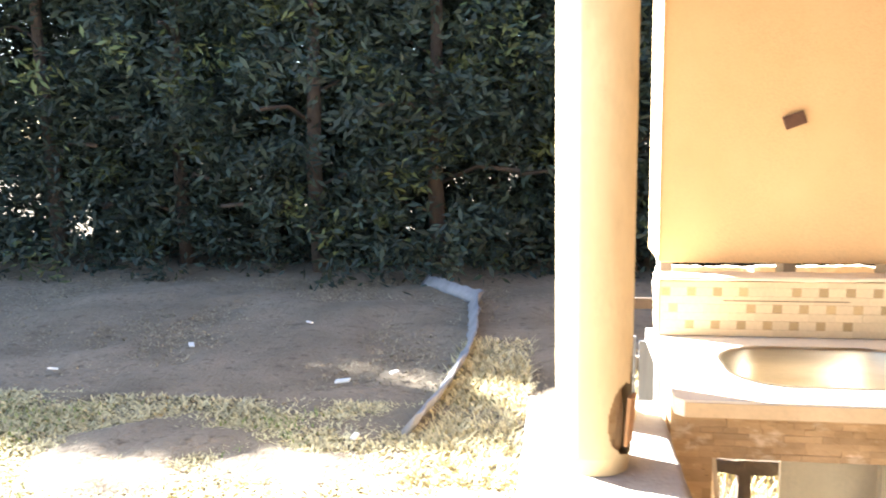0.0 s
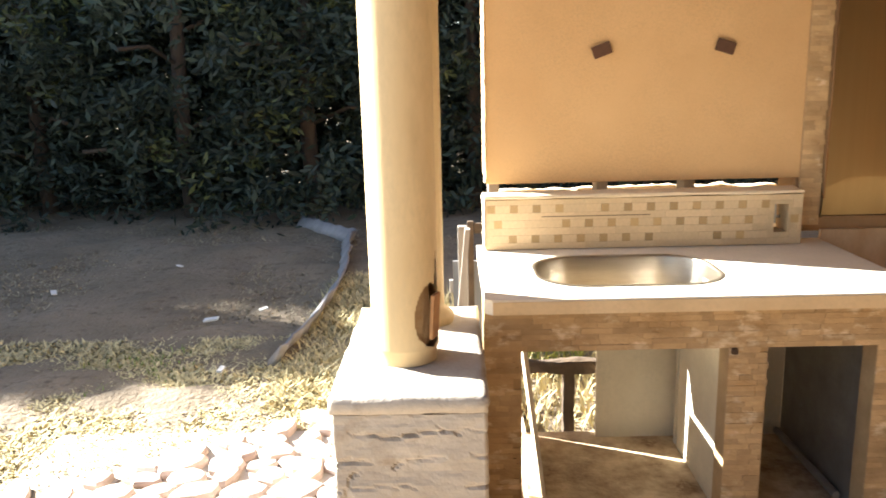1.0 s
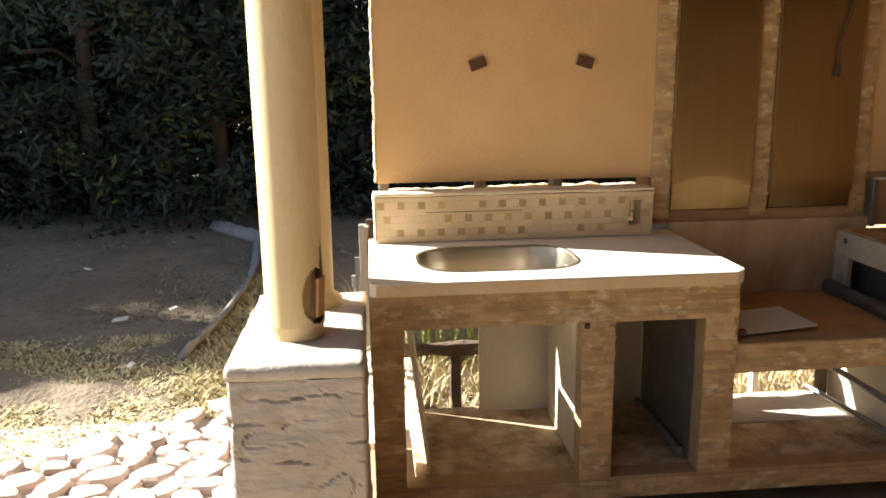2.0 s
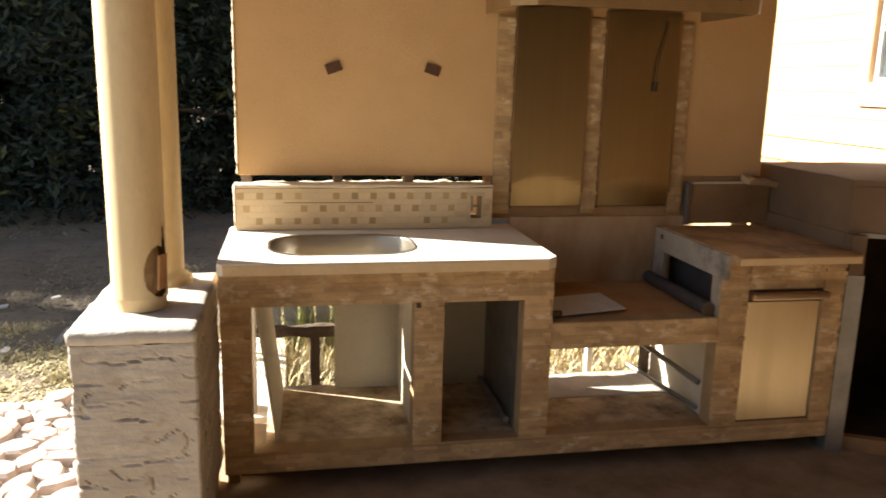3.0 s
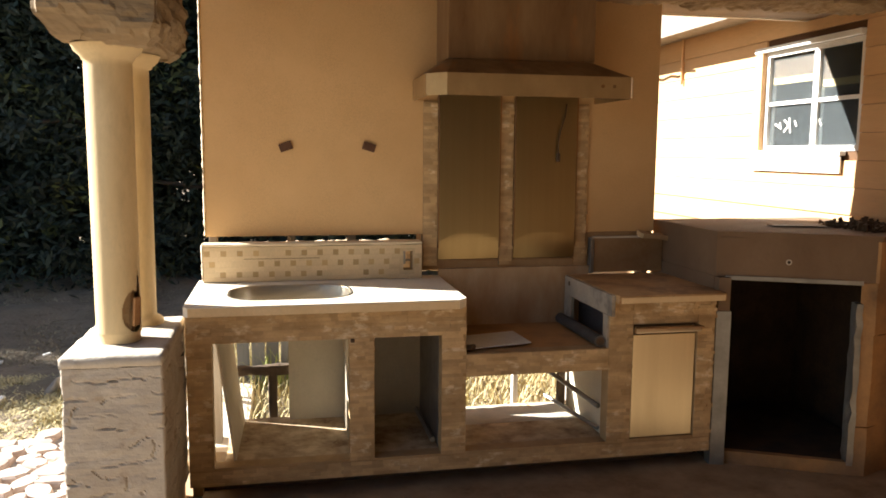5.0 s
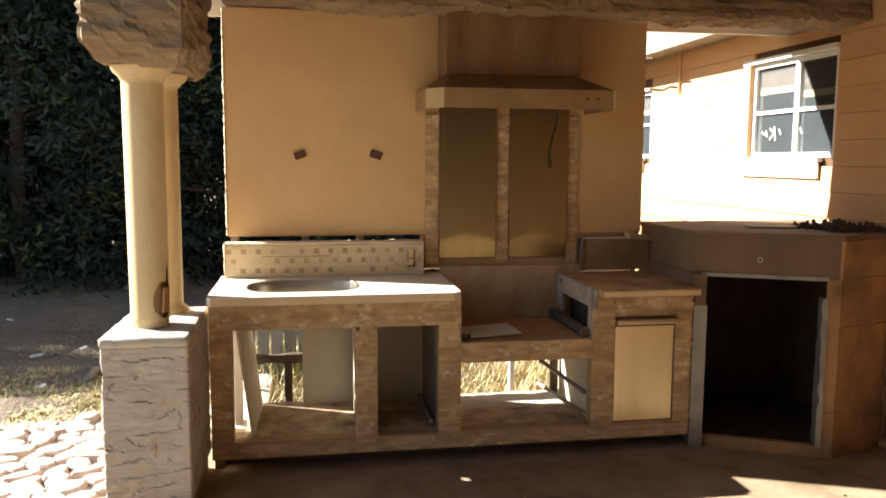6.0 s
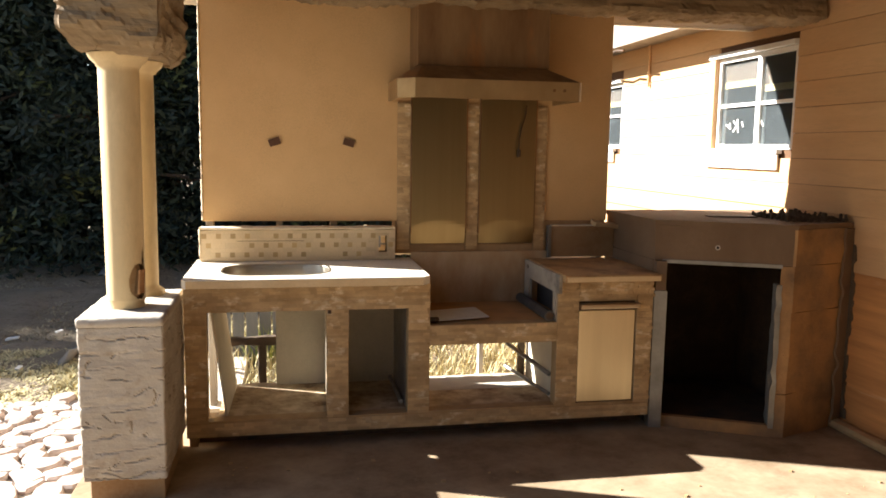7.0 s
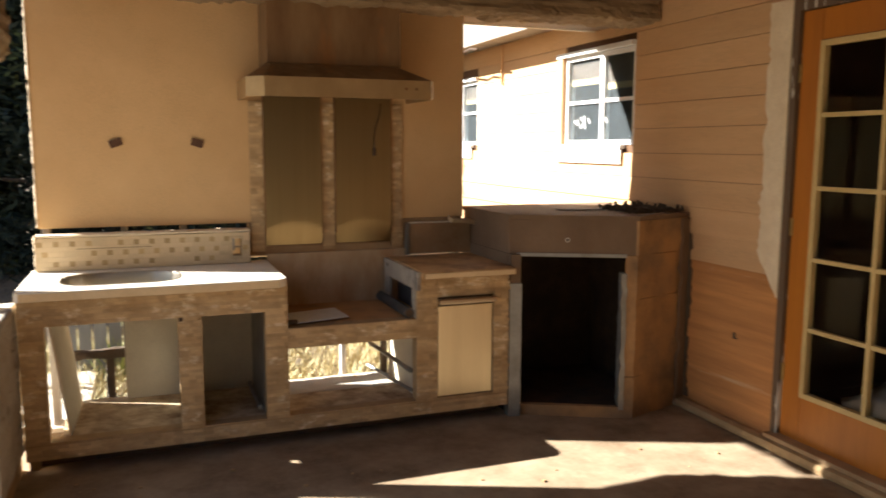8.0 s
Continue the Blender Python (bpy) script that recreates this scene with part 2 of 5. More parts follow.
def glass(name, tint):
    m = bpy.data.materials.new(name)
    m.use_nodes = True
    p = m.node_tree.nodes["Principled BSDF"]
    p.inputs["Base Color"].default_value = (*tint, 1)
    p.inputs["Roughness"].default_value = 0.03
    p.inputs["Transmission Weight"].default_value = 1.0
    p.inputs["IOR"].default_value = 1.45
    return m


M_GLASS = glass("door glass", (0.93, 0.90, 0.86))
M_GLASS.node_tree.nodes["Principled BSDF"].inputs["IOR"].default_value = 1.25
M_DUSTY = glass("dusty window glass", (0.50, 0.56, 0.58))
M_DUSTY.node_tree.nodes["Principled BSDF"].inputs["Transmission Weight"].default_value = 0.95
M_DUSTY.node_tree.nodes["Principled BSDF"].inputs["Roughness"].default_value = 0.12


# ---- mesh helpers ----
def box(bm, x0, x1, y0, y1, z0, z1, bev=0.0, m=None):
    r = bmesh.ops.create_cube(bm, size=1.0)
    vs = r["verts"]
    for v in vs:
        v.co = Vector(((x0 + x1) / 2 + v.co.x * (x1 - x0), (y0 + y1) / 2 + v.co.y * (y1 - y0), (z0 + z1) / 2 + v.co.z * (z1 - z0)))
    if bev:
        es = list({e for v in vs for e in v.link_edges})
        rb = bmesh.ops.bevel(bm, geom=es, offset=bev, segments=2, affect="EDGES", profile=0.6)
        vs = list({v for f in rb["faces"] for v in f.verts} | {v for v in vs if v.is_valid})
    if m is not None:
        bmesh.ops.transform(bm, matrix=m, verts=vs)
    return vs


def boxes(*list_of, bev=0.0):
    bm = bmesh.new()
    for b in list_of:
        box(bm, *b, bev=bev)
    return bm


def prism(bm, outline, z0, z1):
    low = [bm.verts.new((x, y, z0)) for x, y in outline]
    top = [bm.verts.new((x, y, z1)) for x, y in outline]
    k = len(outline)
    bm.faces.new(low[::-1])
    bm.faces.new(top)
    for i in range(k):
        bm.faces.new((low[i], low[(i + 1) % k], top[(i + 1) % k], top[i]))
    bmesh.ops.recalc_face_normals(bm, faces=bm.faces)


def rock_box(x0, x1, y0, y1, z0, z1, step, amp, freq, ledge=0.0, seed=0.0, round_=0.02, crease=0.0, pebble=0.0):
    """A block with a hewn, uneven skin."""
    bm = bmesh.new()
    box(bm, x0, x1, y0, y1, z0, z1)
    for ax, a, b in ((0, x0, x1), (1, y0, y1), (2, z0, z1)):
        for i in range(1, max(2, round((b - a) / step))):
            c = a + (b - a) * i / max(2, round((b - a) / step))
            co = [0, 0, 0]
            co[ax] = c
            no = [0, 0, 0]
            no[ax] = 1
            bmesh.ops.bisect_plane(bm, geom=bm.verts[:] + bm.edges[:] + bm.faces[:], plane_co=co, plane_no=no)
    bm.normal_update()
    mid = Vector(((x0 + x1) / 2, (y0 + y1) / 2, (z0 + z1) / 2))
    for v in bm.verts:
        d = v.normal.copy()
        p = Vector((v.co.x * 0.6, v.co.y * 0.6, v.co.z * 1.7)) * freq + Vector((seed, seed * 2, 0))
        h = noise.fractal(p, 0.7, 2.2, 4)
        w = noise.noise(Vector((v.co.x * 2.5 + v.co.y * 2.5 + seed, seed, v.co.z * 22)))
        h += ledge * (1 if w > 0.12 else -0.4)
        if pebble:
            h += pebble / amp * noise.noise(v.co * 32) * (1.0 if d.z < -0.5 else 0.35)
        if crease:
            run = v.co.x + v.co.y
            row = (v.co.z + 0.045 * noise.noise(Vector((run * 4 + seed, seed, v.co.z * 7))) + 0.006 * noise.noise(Vector((run * 40, seed, v.co.z * 9)))) / 0.062
            gap = min(row % 1, 1 - row % 1) * 0.062
            gate = noise.noise(Vector((run * 8, 9 + seed, math.floor(row + 0.5) * 3.7)))
            col = (run + 0.012 * noise.noise(Vector((v.co.z * 30, run, 1))) + 0.37 * math.sin(math.floor(row) * 12.9)) / 0.15
            side = min(col % 1, 1 - col % 1) * 0.15
            pick = noise.noise(Vector((math.floor(col + 0.5) * 2.3, math.floor(row) * 1.9, 4 + seed)))
            vein = abs(noise.noise(Vector((run * 7 + seed, 3.0, v.co.z * 19))))
            if gap < 0.006 and gate > -0.04:
                v.co -= d * crease * (1 - gap / 0.006) * min(1, 0.35 + 1.6 * gate)
            elif vein < 0.05 and noise.noise(Vector((run * 9, 1 + seed, v.co.z * 9))) > 0.12:
                v.co -= d * crease * 0.7 * (1 - vein / 0.05)
            elif side < 0.008 and pick > 0.34:
                v.co -= d * crease * 0.7 * (1 - side / 0.008)
        sharp = sum(abs(c) > 0.25 for c in d)
        v.co += d * (h * amp) - (d * round_ if sharp > 1 else Vector())
    return bm


def lathe(bm, cx, cy, rings, seg=40, keep=None):
    rows = []
    for r, z in rings:
        rows.append([bm.verts.new((cx + r * math.cos(2 * math.pi * i / seg), cy + r * math.sin(2 * math.pi * i / seg), z)) for i in range(seg)])
    for a, b in zip(rows, rows[1:]):
        for i in range(seg):
            j = (i + 1) % seg
            mid = (a[i].co + b[j].co) / 2
            if keep is None or keep(math.atan2(mid.y - cy, mid.x - cx), mid.z):
                bm.faces.new((a[i], a[j], b[j], b[i]))
    return rows


def tube(bm, path, r, seg=8):
    rows = []
    for i, p in enumerate(path):
        p = Vector(p)
        t = (Vector(path[min(i + 1, len(path) - 1)]) - Vector(path[max(i - 1, 0)])).normalized()
        u = t.cross(Vector((0, 0, 1)) if abs(t.z) < 0.9 else Vector((1, 0, 0))).normalized()
        w = t.cross(u)
        rows.append([bm.verts.new(p + r * (math.cos(2 * math.pi * k / seg) * u + math.sin(2 * math.pi * k / seg) * w)) for k in range(seg)])
    for a, b in zip(rows, rows[1:]):
        for k in range(seg):
            bm.faces.new((a[k], a[(k + 1) % seg], b[(k + 1) % seg], b[k]))
    bm.faces.new(rows[0][::-1])
    bm.faces.new(rows[-1])
    bmesh.ops.recalc_face_normals(bm, faces=bm.faces)


def mesh_of(name, bm, mat, smooth=False):
    me = bpy.data.meshes.new(name)
    bm.to_mesh(me)
    bm.free()
    me.materials.append(mat)
    if smooth:
        for p in me.polygons:
            p.use_smooth = True
    return me


def part(name, bm, mat, parent=None, label="", smooth=False):
    ob = new(name, mesh_of(name, bm, mat, smooth))
    if parent is not None:
        ob.parent = parent
    if label:
        tagged(ob, label)
    return ob


def thing(name, label, category, bm=None, mat=None, at=(0, 0, 0), group="", kind="", smooth=False):
    """A top-level thing: one mesh, or an empty at its base that parents the parts."""
    if bm is None:
        ob = new(name)
        ob.empty_display_size = 0.1
        ob.location = at
    else:
        ob = new(name, mesh_of(name, bm, mat, smooth))
    return tagged(ob, label, category, group, kind)


def put(name, bm, mat, parent, label="", smooth=False):
    """A part given in world coordinates under a thing that stands elsewhere."""
    off = Vector()
    o = parent
    while o is not None:
        off += o.location
        o = o.parent
    bmesh.ops.translate(bm, verts=bm.verts, vec=-off)
    return part(name, bm, mat, parent, label, smooth)


def grid_holes(bm, x0, x1, z0, z1, y0, y1, holes):
    """A wall in the x-z plane, y0 to y1 thick, with rectangular openings through it."""
    xs = sorted({x0, x1, *[h[0] for h in holes], *[h[1] for h in holes]})
    zs = sorted({z0, z1, *[h[2] for h in holes], *[h[3] for h in holes]})
    solid = {}
    for i in range(len(xs) - 1):
        for k in range(len(zs) - 1):
            cx, cz = (xs[i] + xs[i + 1]) / 2, (zs[k] + zs[k + 1]) / 2
            solid[i, k] = not any(h[0] < cx < h[1] and h[2] < cz < h[3] for h in holes)
    vs = {}

    def v(i, y, k):
        if (i, y, k) not in vs:
            vs[i, y, k] = bm.verts.new((xs[i], (y0, y1)[y], zs[k]))
        return vs[i, y, k]

    for (i, k), s in solid.items():
        if not s:
            continue
        bm.faces.new((v(i, 0, k), v(i + 1, 0, k), v(i + 1, 0, k + 1), v(i, 0, k + 1)))
        bm.faces.new((v(i, 1, k), v(i, 1, k + 1), v(i + 1, 1, k + 1), v(i + 1, 1, k)))
        if not solid.get((i - 1, k)):
            bm.faces.new((v(i, 0, k), v(i, 0, k + 1), v(i, 1, k + 1), v(i, 1, k)))
        if not solid.get((i + 1, k)):
            bm.faces.new((v(i + 1, 0, k), v(i + 1, 1, k), v(i + 1, 1, k + 1), v(i + 1, 0, k + 1)))
        if not solid.get((i, k - 1)):
            bm.faces.new((v(i, 0, k), v(i, 1, k), v(i + 1, 1, k), v(i + 1, 0, k)))
        if not solid.get((i, k + 1)):
            bm.faces.new((v(i, 0, k + 1), v(i + 1, 0, k + 1), v(i + 1, 1, k + 1), v(i, 1, k + 1)))
    bmesh.ops.recalc_face_normals(bm, faces=bm.faces)


# ---- ground, floor, roof ----
GZ = -0.05
bm = bmesh.new()
bmesh.ops.create_grid(bm, x_segments=220, y_segments=220, size=12)
for v in bm.verts:
    v.co += Vector((-2, 4, 0))
    d = max(0.0, min(1.0, max(0.1 - v.co.x, v.co.y - 3.2) / 0.8))
    v.co.z = GZ - 0.012 + d * (0.045 * noise.fractal(v.co * 0.9, 0.8, 2.0, 4) + 0.03 * noise.noise(v.co * 3.5))
rim = [v for v in bm.verts if v.is_boundary]
ext = bmesh.ops.extrude_edge_only(bm, edges=[e for e in bm.edges if e.is_boundary])
for v in [g for g in ext["geom"] if isinstance(g, bmesh.types.BMVert)]:
    c = Vector((-2, 4, 0))
    v.co = c + (v.co - c) * 60
    v.co.z = GZ - 0.4
thing("ground", "dry brown lawn soil with sparse straw", "ground", bm, M_SOIL, kind="structure", smooth=True)

thing("floor", "brown stained concrete patio slab", "floor", boxes((0.30, 4.42, -6.0, 2.62, -0.2, 0.0), bev=0.006), M_FLOOR, kind="structure")
thing("ceiling", "boarded patio ceiling, coloured dark to cut bounced light", "ceiling", boxes((0.61, 4.42, -6.0, 2.2, 2.62, 2.65), (0.80, 4.42, 2.505, 2.97, 2.405, 2.43)), M_CEIL_DARK, kind="structure")
thing("trim", "pale fascia board along the patio roof edge", "fascia", boxes((0.45, 4.41, 2.972, 3.0, 2.40, 2.64)), M_CEIL, kind="structure")
thing("roof", "flat patio roof deck", "roof", boxes((0.60, 4.42, -6.05, 2.97, 2.655, 2.72)), M_WOOD_OLD, kind="structure")
beam = rock_box(0.775, 4.415, 2.20, 2.50, 2.357, 2.615, 0.018, 0.012, 9, ledge=0.5, seed=3.0, round_=0.012, crease=0.012, pebble=0.016)
for v in beam.verts:
    if v.co.z < 2.45:
        v.co.z += 0.06 * max(0.0, 1 - (v.co.x - 0.775) / 0.6)
thing("roof_beam", "brown rock-faced stucco beam under the ceiling", "beam", beam, M_CAPITAL)

thing("wall_south", "plain stucco wall closing the patio behind", "wall", boxes((0.62, 4.41, -6.06, -5.99, 0.0, 2.615)), M_CAPITAL, kind="structure")

# unseen wall, added only to lower the ambient light under the roof
thing("wall_west", "plain unseen wall added to cut light from the open side", "wall", boxes((0.22, 0.34, -5.985, -0.9, 0.0, 2.615)), M_CAPITAL, kind="structure")

# ---- pier and columns ----
pier = thing("pier", "grey rock-faced stucco pier carrying two columns", "pier", at=(0.56, 1.78, 0))
put("body", rock_box(0.385, 0.735, 1.435, 2.13, 0.105, 0.795, 0.0068, 0.006, 6, ledge=0.12, seed=1.0, round_=0.004, crease=0.013), M_PIER, pier)
put("cap", rock_box(0.379, 0.741, 1.428, 2.137, 0.788, 0.832, 0.018, 0.004, 12, seed=5.0, round_=0.006), M_PIER, pier, "smooth pale mortar cap", smooth=True)
put("base", boxes((0.41, 0.72, 1.47, 2.10, -0.06, 0.104), bev=0.004), M_BOARD_RUSTY, pier, "bare brown footing")


def column(x, y, broken, label):
    ob = thing("column", label, "column", at=(x, y, 0.832), group="columns on the pier")
    bm = bmesh.new()
    rings = [(0.078, 0.833), (0.078, 0.862)] if broken else [(0.105, 0.833), (0.105, 0.85), (0.092, 0.862)]
    zs = [0.87 + 0.0035 * i for i in range(72)] + [1.14 + 0.02 * i for i in range(39)]
    for z in zs if broken else zs[::6] + [1.90]:
        rings.append(((0.083 if broken else 0.077) + 0.003 * (z - 0.87), z))
    rings += [(0.092, 1.905), (0.096, 1.915), (0.118, 1.935), (0.128, 1.958)]

    def keep(a, z):
        if not broken:
            return True
        a = (a + 0.62 + math.pi) % (2 * math.pi) - math.pi
        jag = 0.12 * noise.noise(Vector((a * 5, z * 30, 0.3)))
        return (a / 0.62) ** 2 + ((z - 0.955) / 0.080) ** 2 > 1 + jag and not (abs(a - 0.30) < 0.16 * (1.11 - z) / 0.11 + 0.02 and 1.0 < z < 1.11)

    lathe(bm, x, y, rings, 128, keep)
    shaft = put("shaft", bm, M_COLUMN, ob, smooth=True)
    if broken:
        bm = bmesh.new()
        lathe(bm, x, y, [(0.04, 0.834), (0.062, 0.88), (0.068, 0.95), (0.060, 1.02), (0.04, 1.12), (0.001, 1.13)], 24)
        for v in bm.verts:
            v.co += 0.006 * noise.noise_vector(v.co * 30)
        put("core", bm, M_BULGE, shaft, "tan crumbling core inside the break")
        bm = bmesh.new()
        box(bm, -0.004, 0.004, -0.02, 0.022, 0, 0.11, m=pose(x + 0.072, y - 0.050, 0.90, 0, 4, -20))
        put("flap", bm, M_CORE, shaft, "torn brown flap of render")
    return ob


column(0.543, 1.69, True, "cream round column with a broken hole near its foot")
column(0.560, 2.00, False, "cream round column with a flared foot")
cap = rock_box(0.36, 0.77, 1.42, 2.19, 1.955, 2.615, 0.018, 0.014, 7, ledge=0.6, seed=8.0, round_=0.02, crease=0.02)
for v in cap.verts:
    k = max(0.0, (2.02 - v.co.z) / 0.07)
    v.co.x += (0.58 - v.co.x) * 0.22 * k
    v.co.y += (1.83 - v.co.y) * 0.14 * k
thing("capital_block", "brown rock-faced stucco block on the columns", "capital", cap, M_CAPITAL)

# ---- house wall with siding, windows, door ----
HX = 4.42
WIN = (2.475, 3.415, 1.60, 2.255)
WIN2 = (5.13, 6.08, 1.60, 2.22)
DOOR = (0.03, 1.075, 0.0, 2.285)
house = thing("wall_east", "house wall with peach siding above and bare boards below", "wall", kind="structure")
bm = bmesh.new()
grid_holes(bm, -6.0, 9.0, -0.2, 2.62, 0.0, 0.14, [WIN, WIN2, DOOR])
bmesh.ops.transform(bm, matrix=Matrix(((0, 1, 0, HX + 0.018), (1, 0, 0, 0), (0, 0, 1, 0), (0, 0, 0, 1))), verts=bm.verts)
bmesh.ops.recalc_face_normals(bm, faces=bm.faces)
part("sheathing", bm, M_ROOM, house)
part("knot_hole", boxes((HX - 0.004, HX + 0.002, 1.405, 1.425, 0.50, 0.545), (HX - 0.004, HX + 0.002, 1.39, 1.405, 0.50, 0.52)), M_WOOD_DARK, house, "small dark splintered hole in the boards")
thing("roof_house", "house eave with a pale soffit", "eave", boxes((4.12, 5.2, 3.02, 9.4, 2.50, 2.60), (4.10, 4.13, 4.9, 9.4, 2.47, 2.66), (4.10, 4.13, 3.02, 4.899, 2.47, 2.95)), M_WOOD_OLD, kind="structure")

# siding boards: each one lies over the next, split round the openings
def span(z0, z1, a, b):
    """The stretches of a course between z0 and z1 that miss the openings."""
    cuts = [w for w in (WIN, WIN2, (DOOR[0] - 0.06, 1.10, 0, 2.33)) if z1 > w[2] + 0.01 and z0 < w[3] - 0.01]
    out, at = [], a
    for w in sorted(cuts):
        if w[0] > at:
            out.append((at, w[0]))
        at = max(at, w[1])
    if b > at:
        out.append((at, b))
    return out


COURSE = 0.1585
k = 0
z = -0.04
rng = random.Random(4)
while z < 2.6:
    z1 = min(z + COURSE, 2.615)
    for a, b in span(z, z1, -6.0, 9.0):
        cut = [a, b] if b < 1.9 or a > 1.9 or z1 > 0.95 else [a, 1.9, b]
        for p, q in zip(cut, cut[1:]):
            bm = bmesh.new()
            lip = 0.0005 if p >= 1.9 or (z > 1.35 and q > 2.0) else (0.005 + 0.008 * rng.random() if z < 0.9 else 0.004 + 0.008 * rng.random() ** 2 if z < 1.35 else 0.0008 + 0.003 * rng.random() ** 2)
            o = [(HX - lip, p + 0.001, z), (HX + 0.017, p + 0.001, z), (HX + 0.017, p + 0.001, z1 - 0.003), (HX + 0.004, p + 0.001, z1 - 0.003)]
            e = [(x, q - 0.001, w) for x, y, w in o]
            va, vb = [bm.verts.new(c) for c in o], [bm.verts.new(c) for c in e]
            bm.faces.new(va)
            bm.faces.new(vb[::-1])
            for i in range(4):
                bm.faces.new((va[i], vb[i], vb[(i + 1) % 4], va[(i + 1) % 4]))
            bmesh.ops.recalc_face_normals(bm, faces=bm.faces)
            part("siding_board", bm, M_SIDING_RAW if z1 < 0.95 and q < 2.0 else M_SIDING, house)
    z += COURSE

thing("baseboard", "brown concrete kerb along the foot of the house wall", "kerb",
      rock_box(4.335, 4.412, -5.9, 1.86, 0.0, 0.055, 0.05, 0.003, 9, seed=2.0, round_=0.008), M_MORTAR, kind="structure")


def window(name, w, label, blind):
    y0, y1, z0, z1 = w
    ob = thing(name, label, "window", kind="structure", at=(HX, y0, z0))
    d = 0.032
    f = boxes((HX + 0.01, HX + 0.07, y0, y0 + d, z0, z1), (HX + 0.01, HX + 0.07, y1 - d, y1, z0, z1),
              (HX + 0.01, HX + 0.07, y0 + d, y1 - d, z0, z0 + d), (HX + 0.01, HX + 0.07, y0 + d, y1 - d, z1 - d, z1))
    put("window_frame", f, M_WHITE, ob, "white painted frame")
    ym, zm = y0 + 0.455 * (y1 - y0), z0 + 0.312
    put("mullion", boxes((HX + 0.015, HX + 0.065, ym - 0.025, ym + 0.025, z0 + d, z1 - d)), M_WHITE, ob)
    put("glazing_bar", boxes((HX + 0.02, HX + 0.05, y0 + d, ym - 0.025, zm - 0.012, zm + 0.012)), M_WHITE, ob)
    put("glazing_bar", boxes((HX + 0.02, HX + 0.05, ym + 0.025, y1 - d, zm - 0.012, zm + 0.012)), M_WHITE, ob)
    for a, b in ((y0 + d, ym - 0.025), (ym + 0.025, y1 - d)):
        for c, e in ((z0 + d, zm - 0.012), (zm + 0.012, z1 - d)):
            g = put("pane", boxes((HX + 0.034, HX + 0.038, a, b, c, e)), M_DUSTY, ob)
            g.visible_shadow = False
    for a, b, c in ((y0 + d, ym - 0.027, blind + 0.05), (ym + 0.027, y1 - d, blind)):
        shade = put("blind", boxes((HX + 0.044, HX + 0.048, a, b, z1 - c, z1 - d)), M_BLIND, ob, "brown window shade pulled part way")
        put("blind_rail", boxes((HX + 0.041, HX + 0.050, a + 0.01, b - 0.01, z1 - c - 0.045, z1 - c - 0.001)), M_BEAD, shade, "cream bottom rail")
    put("window_sill", boxes((HX - 0.034, HX + 0.01, y0 - 0.02 + 0.13, y1 + 0.09, z0 - 0.03, z0), bev=0.004), M_WHITE, ob, "white painted sill")
    put("apron", boxes((HX - 0.022, HX - 0.008, y0 + 0.12, y1 + 0.08, z0 - 0.135, z0 - 0.034), bev=0.003), M_WHITE, ob, "white board below the sill")
    put("casing", boxes((HX - 0.024, HX + 0.012, y1 + 0.002, y1 + 0.085, z0, z1 + 0.03), bev=0.003), M_SIDING, ob, "peach side casing")
    put("head_casing", boxes((HX - 0.03, HX + 0.012, y0, y1 + 0.09, z1 + 0.002, z1 + 0.035), bev=0.003), M_WHITE, ob)
    return ob


win_1 = window("window_1", WIN, "white double window with dusty panes and scrawled marks", 0.17)
window("window_2", WIN2, "white window farther along the house wall", 0.12)
# pale scrawl on the far pane: plain strokes
for i, (dy, dz, ln, an) in enumerate(((0.0, 0.0, 0.10, 80), (0.03, 0.015, 0.075, 35), (0.035, -0.02, 0.07, -40), (0.10, 0.0, 0.05, 70), (0.13, 0.0, 0.06, 25), (-0.06, 0.01, 0.045, 60), (-0.30, 0.01, 0.05, 55))):
    bm = bmesh.new()
    box(bm, -0.001, 0.001, -ln / 2, ln / 2, -0.007, 0.007, m=pose(HX + 0.031, 3.16 + dy, 1.765 + dz, an))
    put("scrawl_mark", bm, M_PAPER, win_1, "pale scrawled stroke on the pane")

bm = bmesh.new()
tube(bm, [(4.405, 4.55, 2.14), (4.405, 4.55, 2.50)], 0.012, 8)
thing("conduit", "thin pale conduit running up to the eave", "conduit", bm, M_SIDING)
bm = bmesh.new()
tube(bm, [(4.115, 5.9, 2.44)] + [(4.11 + 0.02 * math.sin(i), 5.6 - 0.14 * i, 2.46 - 0.035 * abs(math.sin(i * 1.3))) for i in range(9)], 0.010, 6)
thing("cable", "slack dark cable looped under the eave", "cable", bm, M_IRON_SHADE)

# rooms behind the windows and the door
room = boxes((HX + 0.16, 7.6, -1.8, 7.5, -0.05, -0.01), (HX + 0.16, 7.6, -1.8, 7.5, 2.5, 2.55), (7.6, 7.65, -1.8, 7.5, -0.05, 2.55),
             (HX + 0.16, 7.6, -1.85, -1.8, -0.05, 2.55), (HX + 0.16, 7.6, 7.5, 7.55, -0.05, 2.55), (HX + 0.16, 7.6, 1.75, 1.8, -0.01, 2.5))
thing("wall_inner", "bare rooms behind the house wall, dimness put in their colour", "wall", room, M_ROOM, kind="structure")

# door
door = thing("door_1", "orange varnished glazed door, closed", "door", at=(HX, 0.55, 0.04), kind="structure")
DX0, DX1 = HX + 0.012, HX + 0.052
Y0, Y1 = 0.04, 1.055
PY = (0.165, 0.548, 0.932)
PZ = [0.315 + 0.3565 * i for i in range(6)]
put("stile", boxes((DX0, DX1, Y0, PY[0] - 0.003, 0.05, 2.25), bev=0.003), M_DOOR, door)
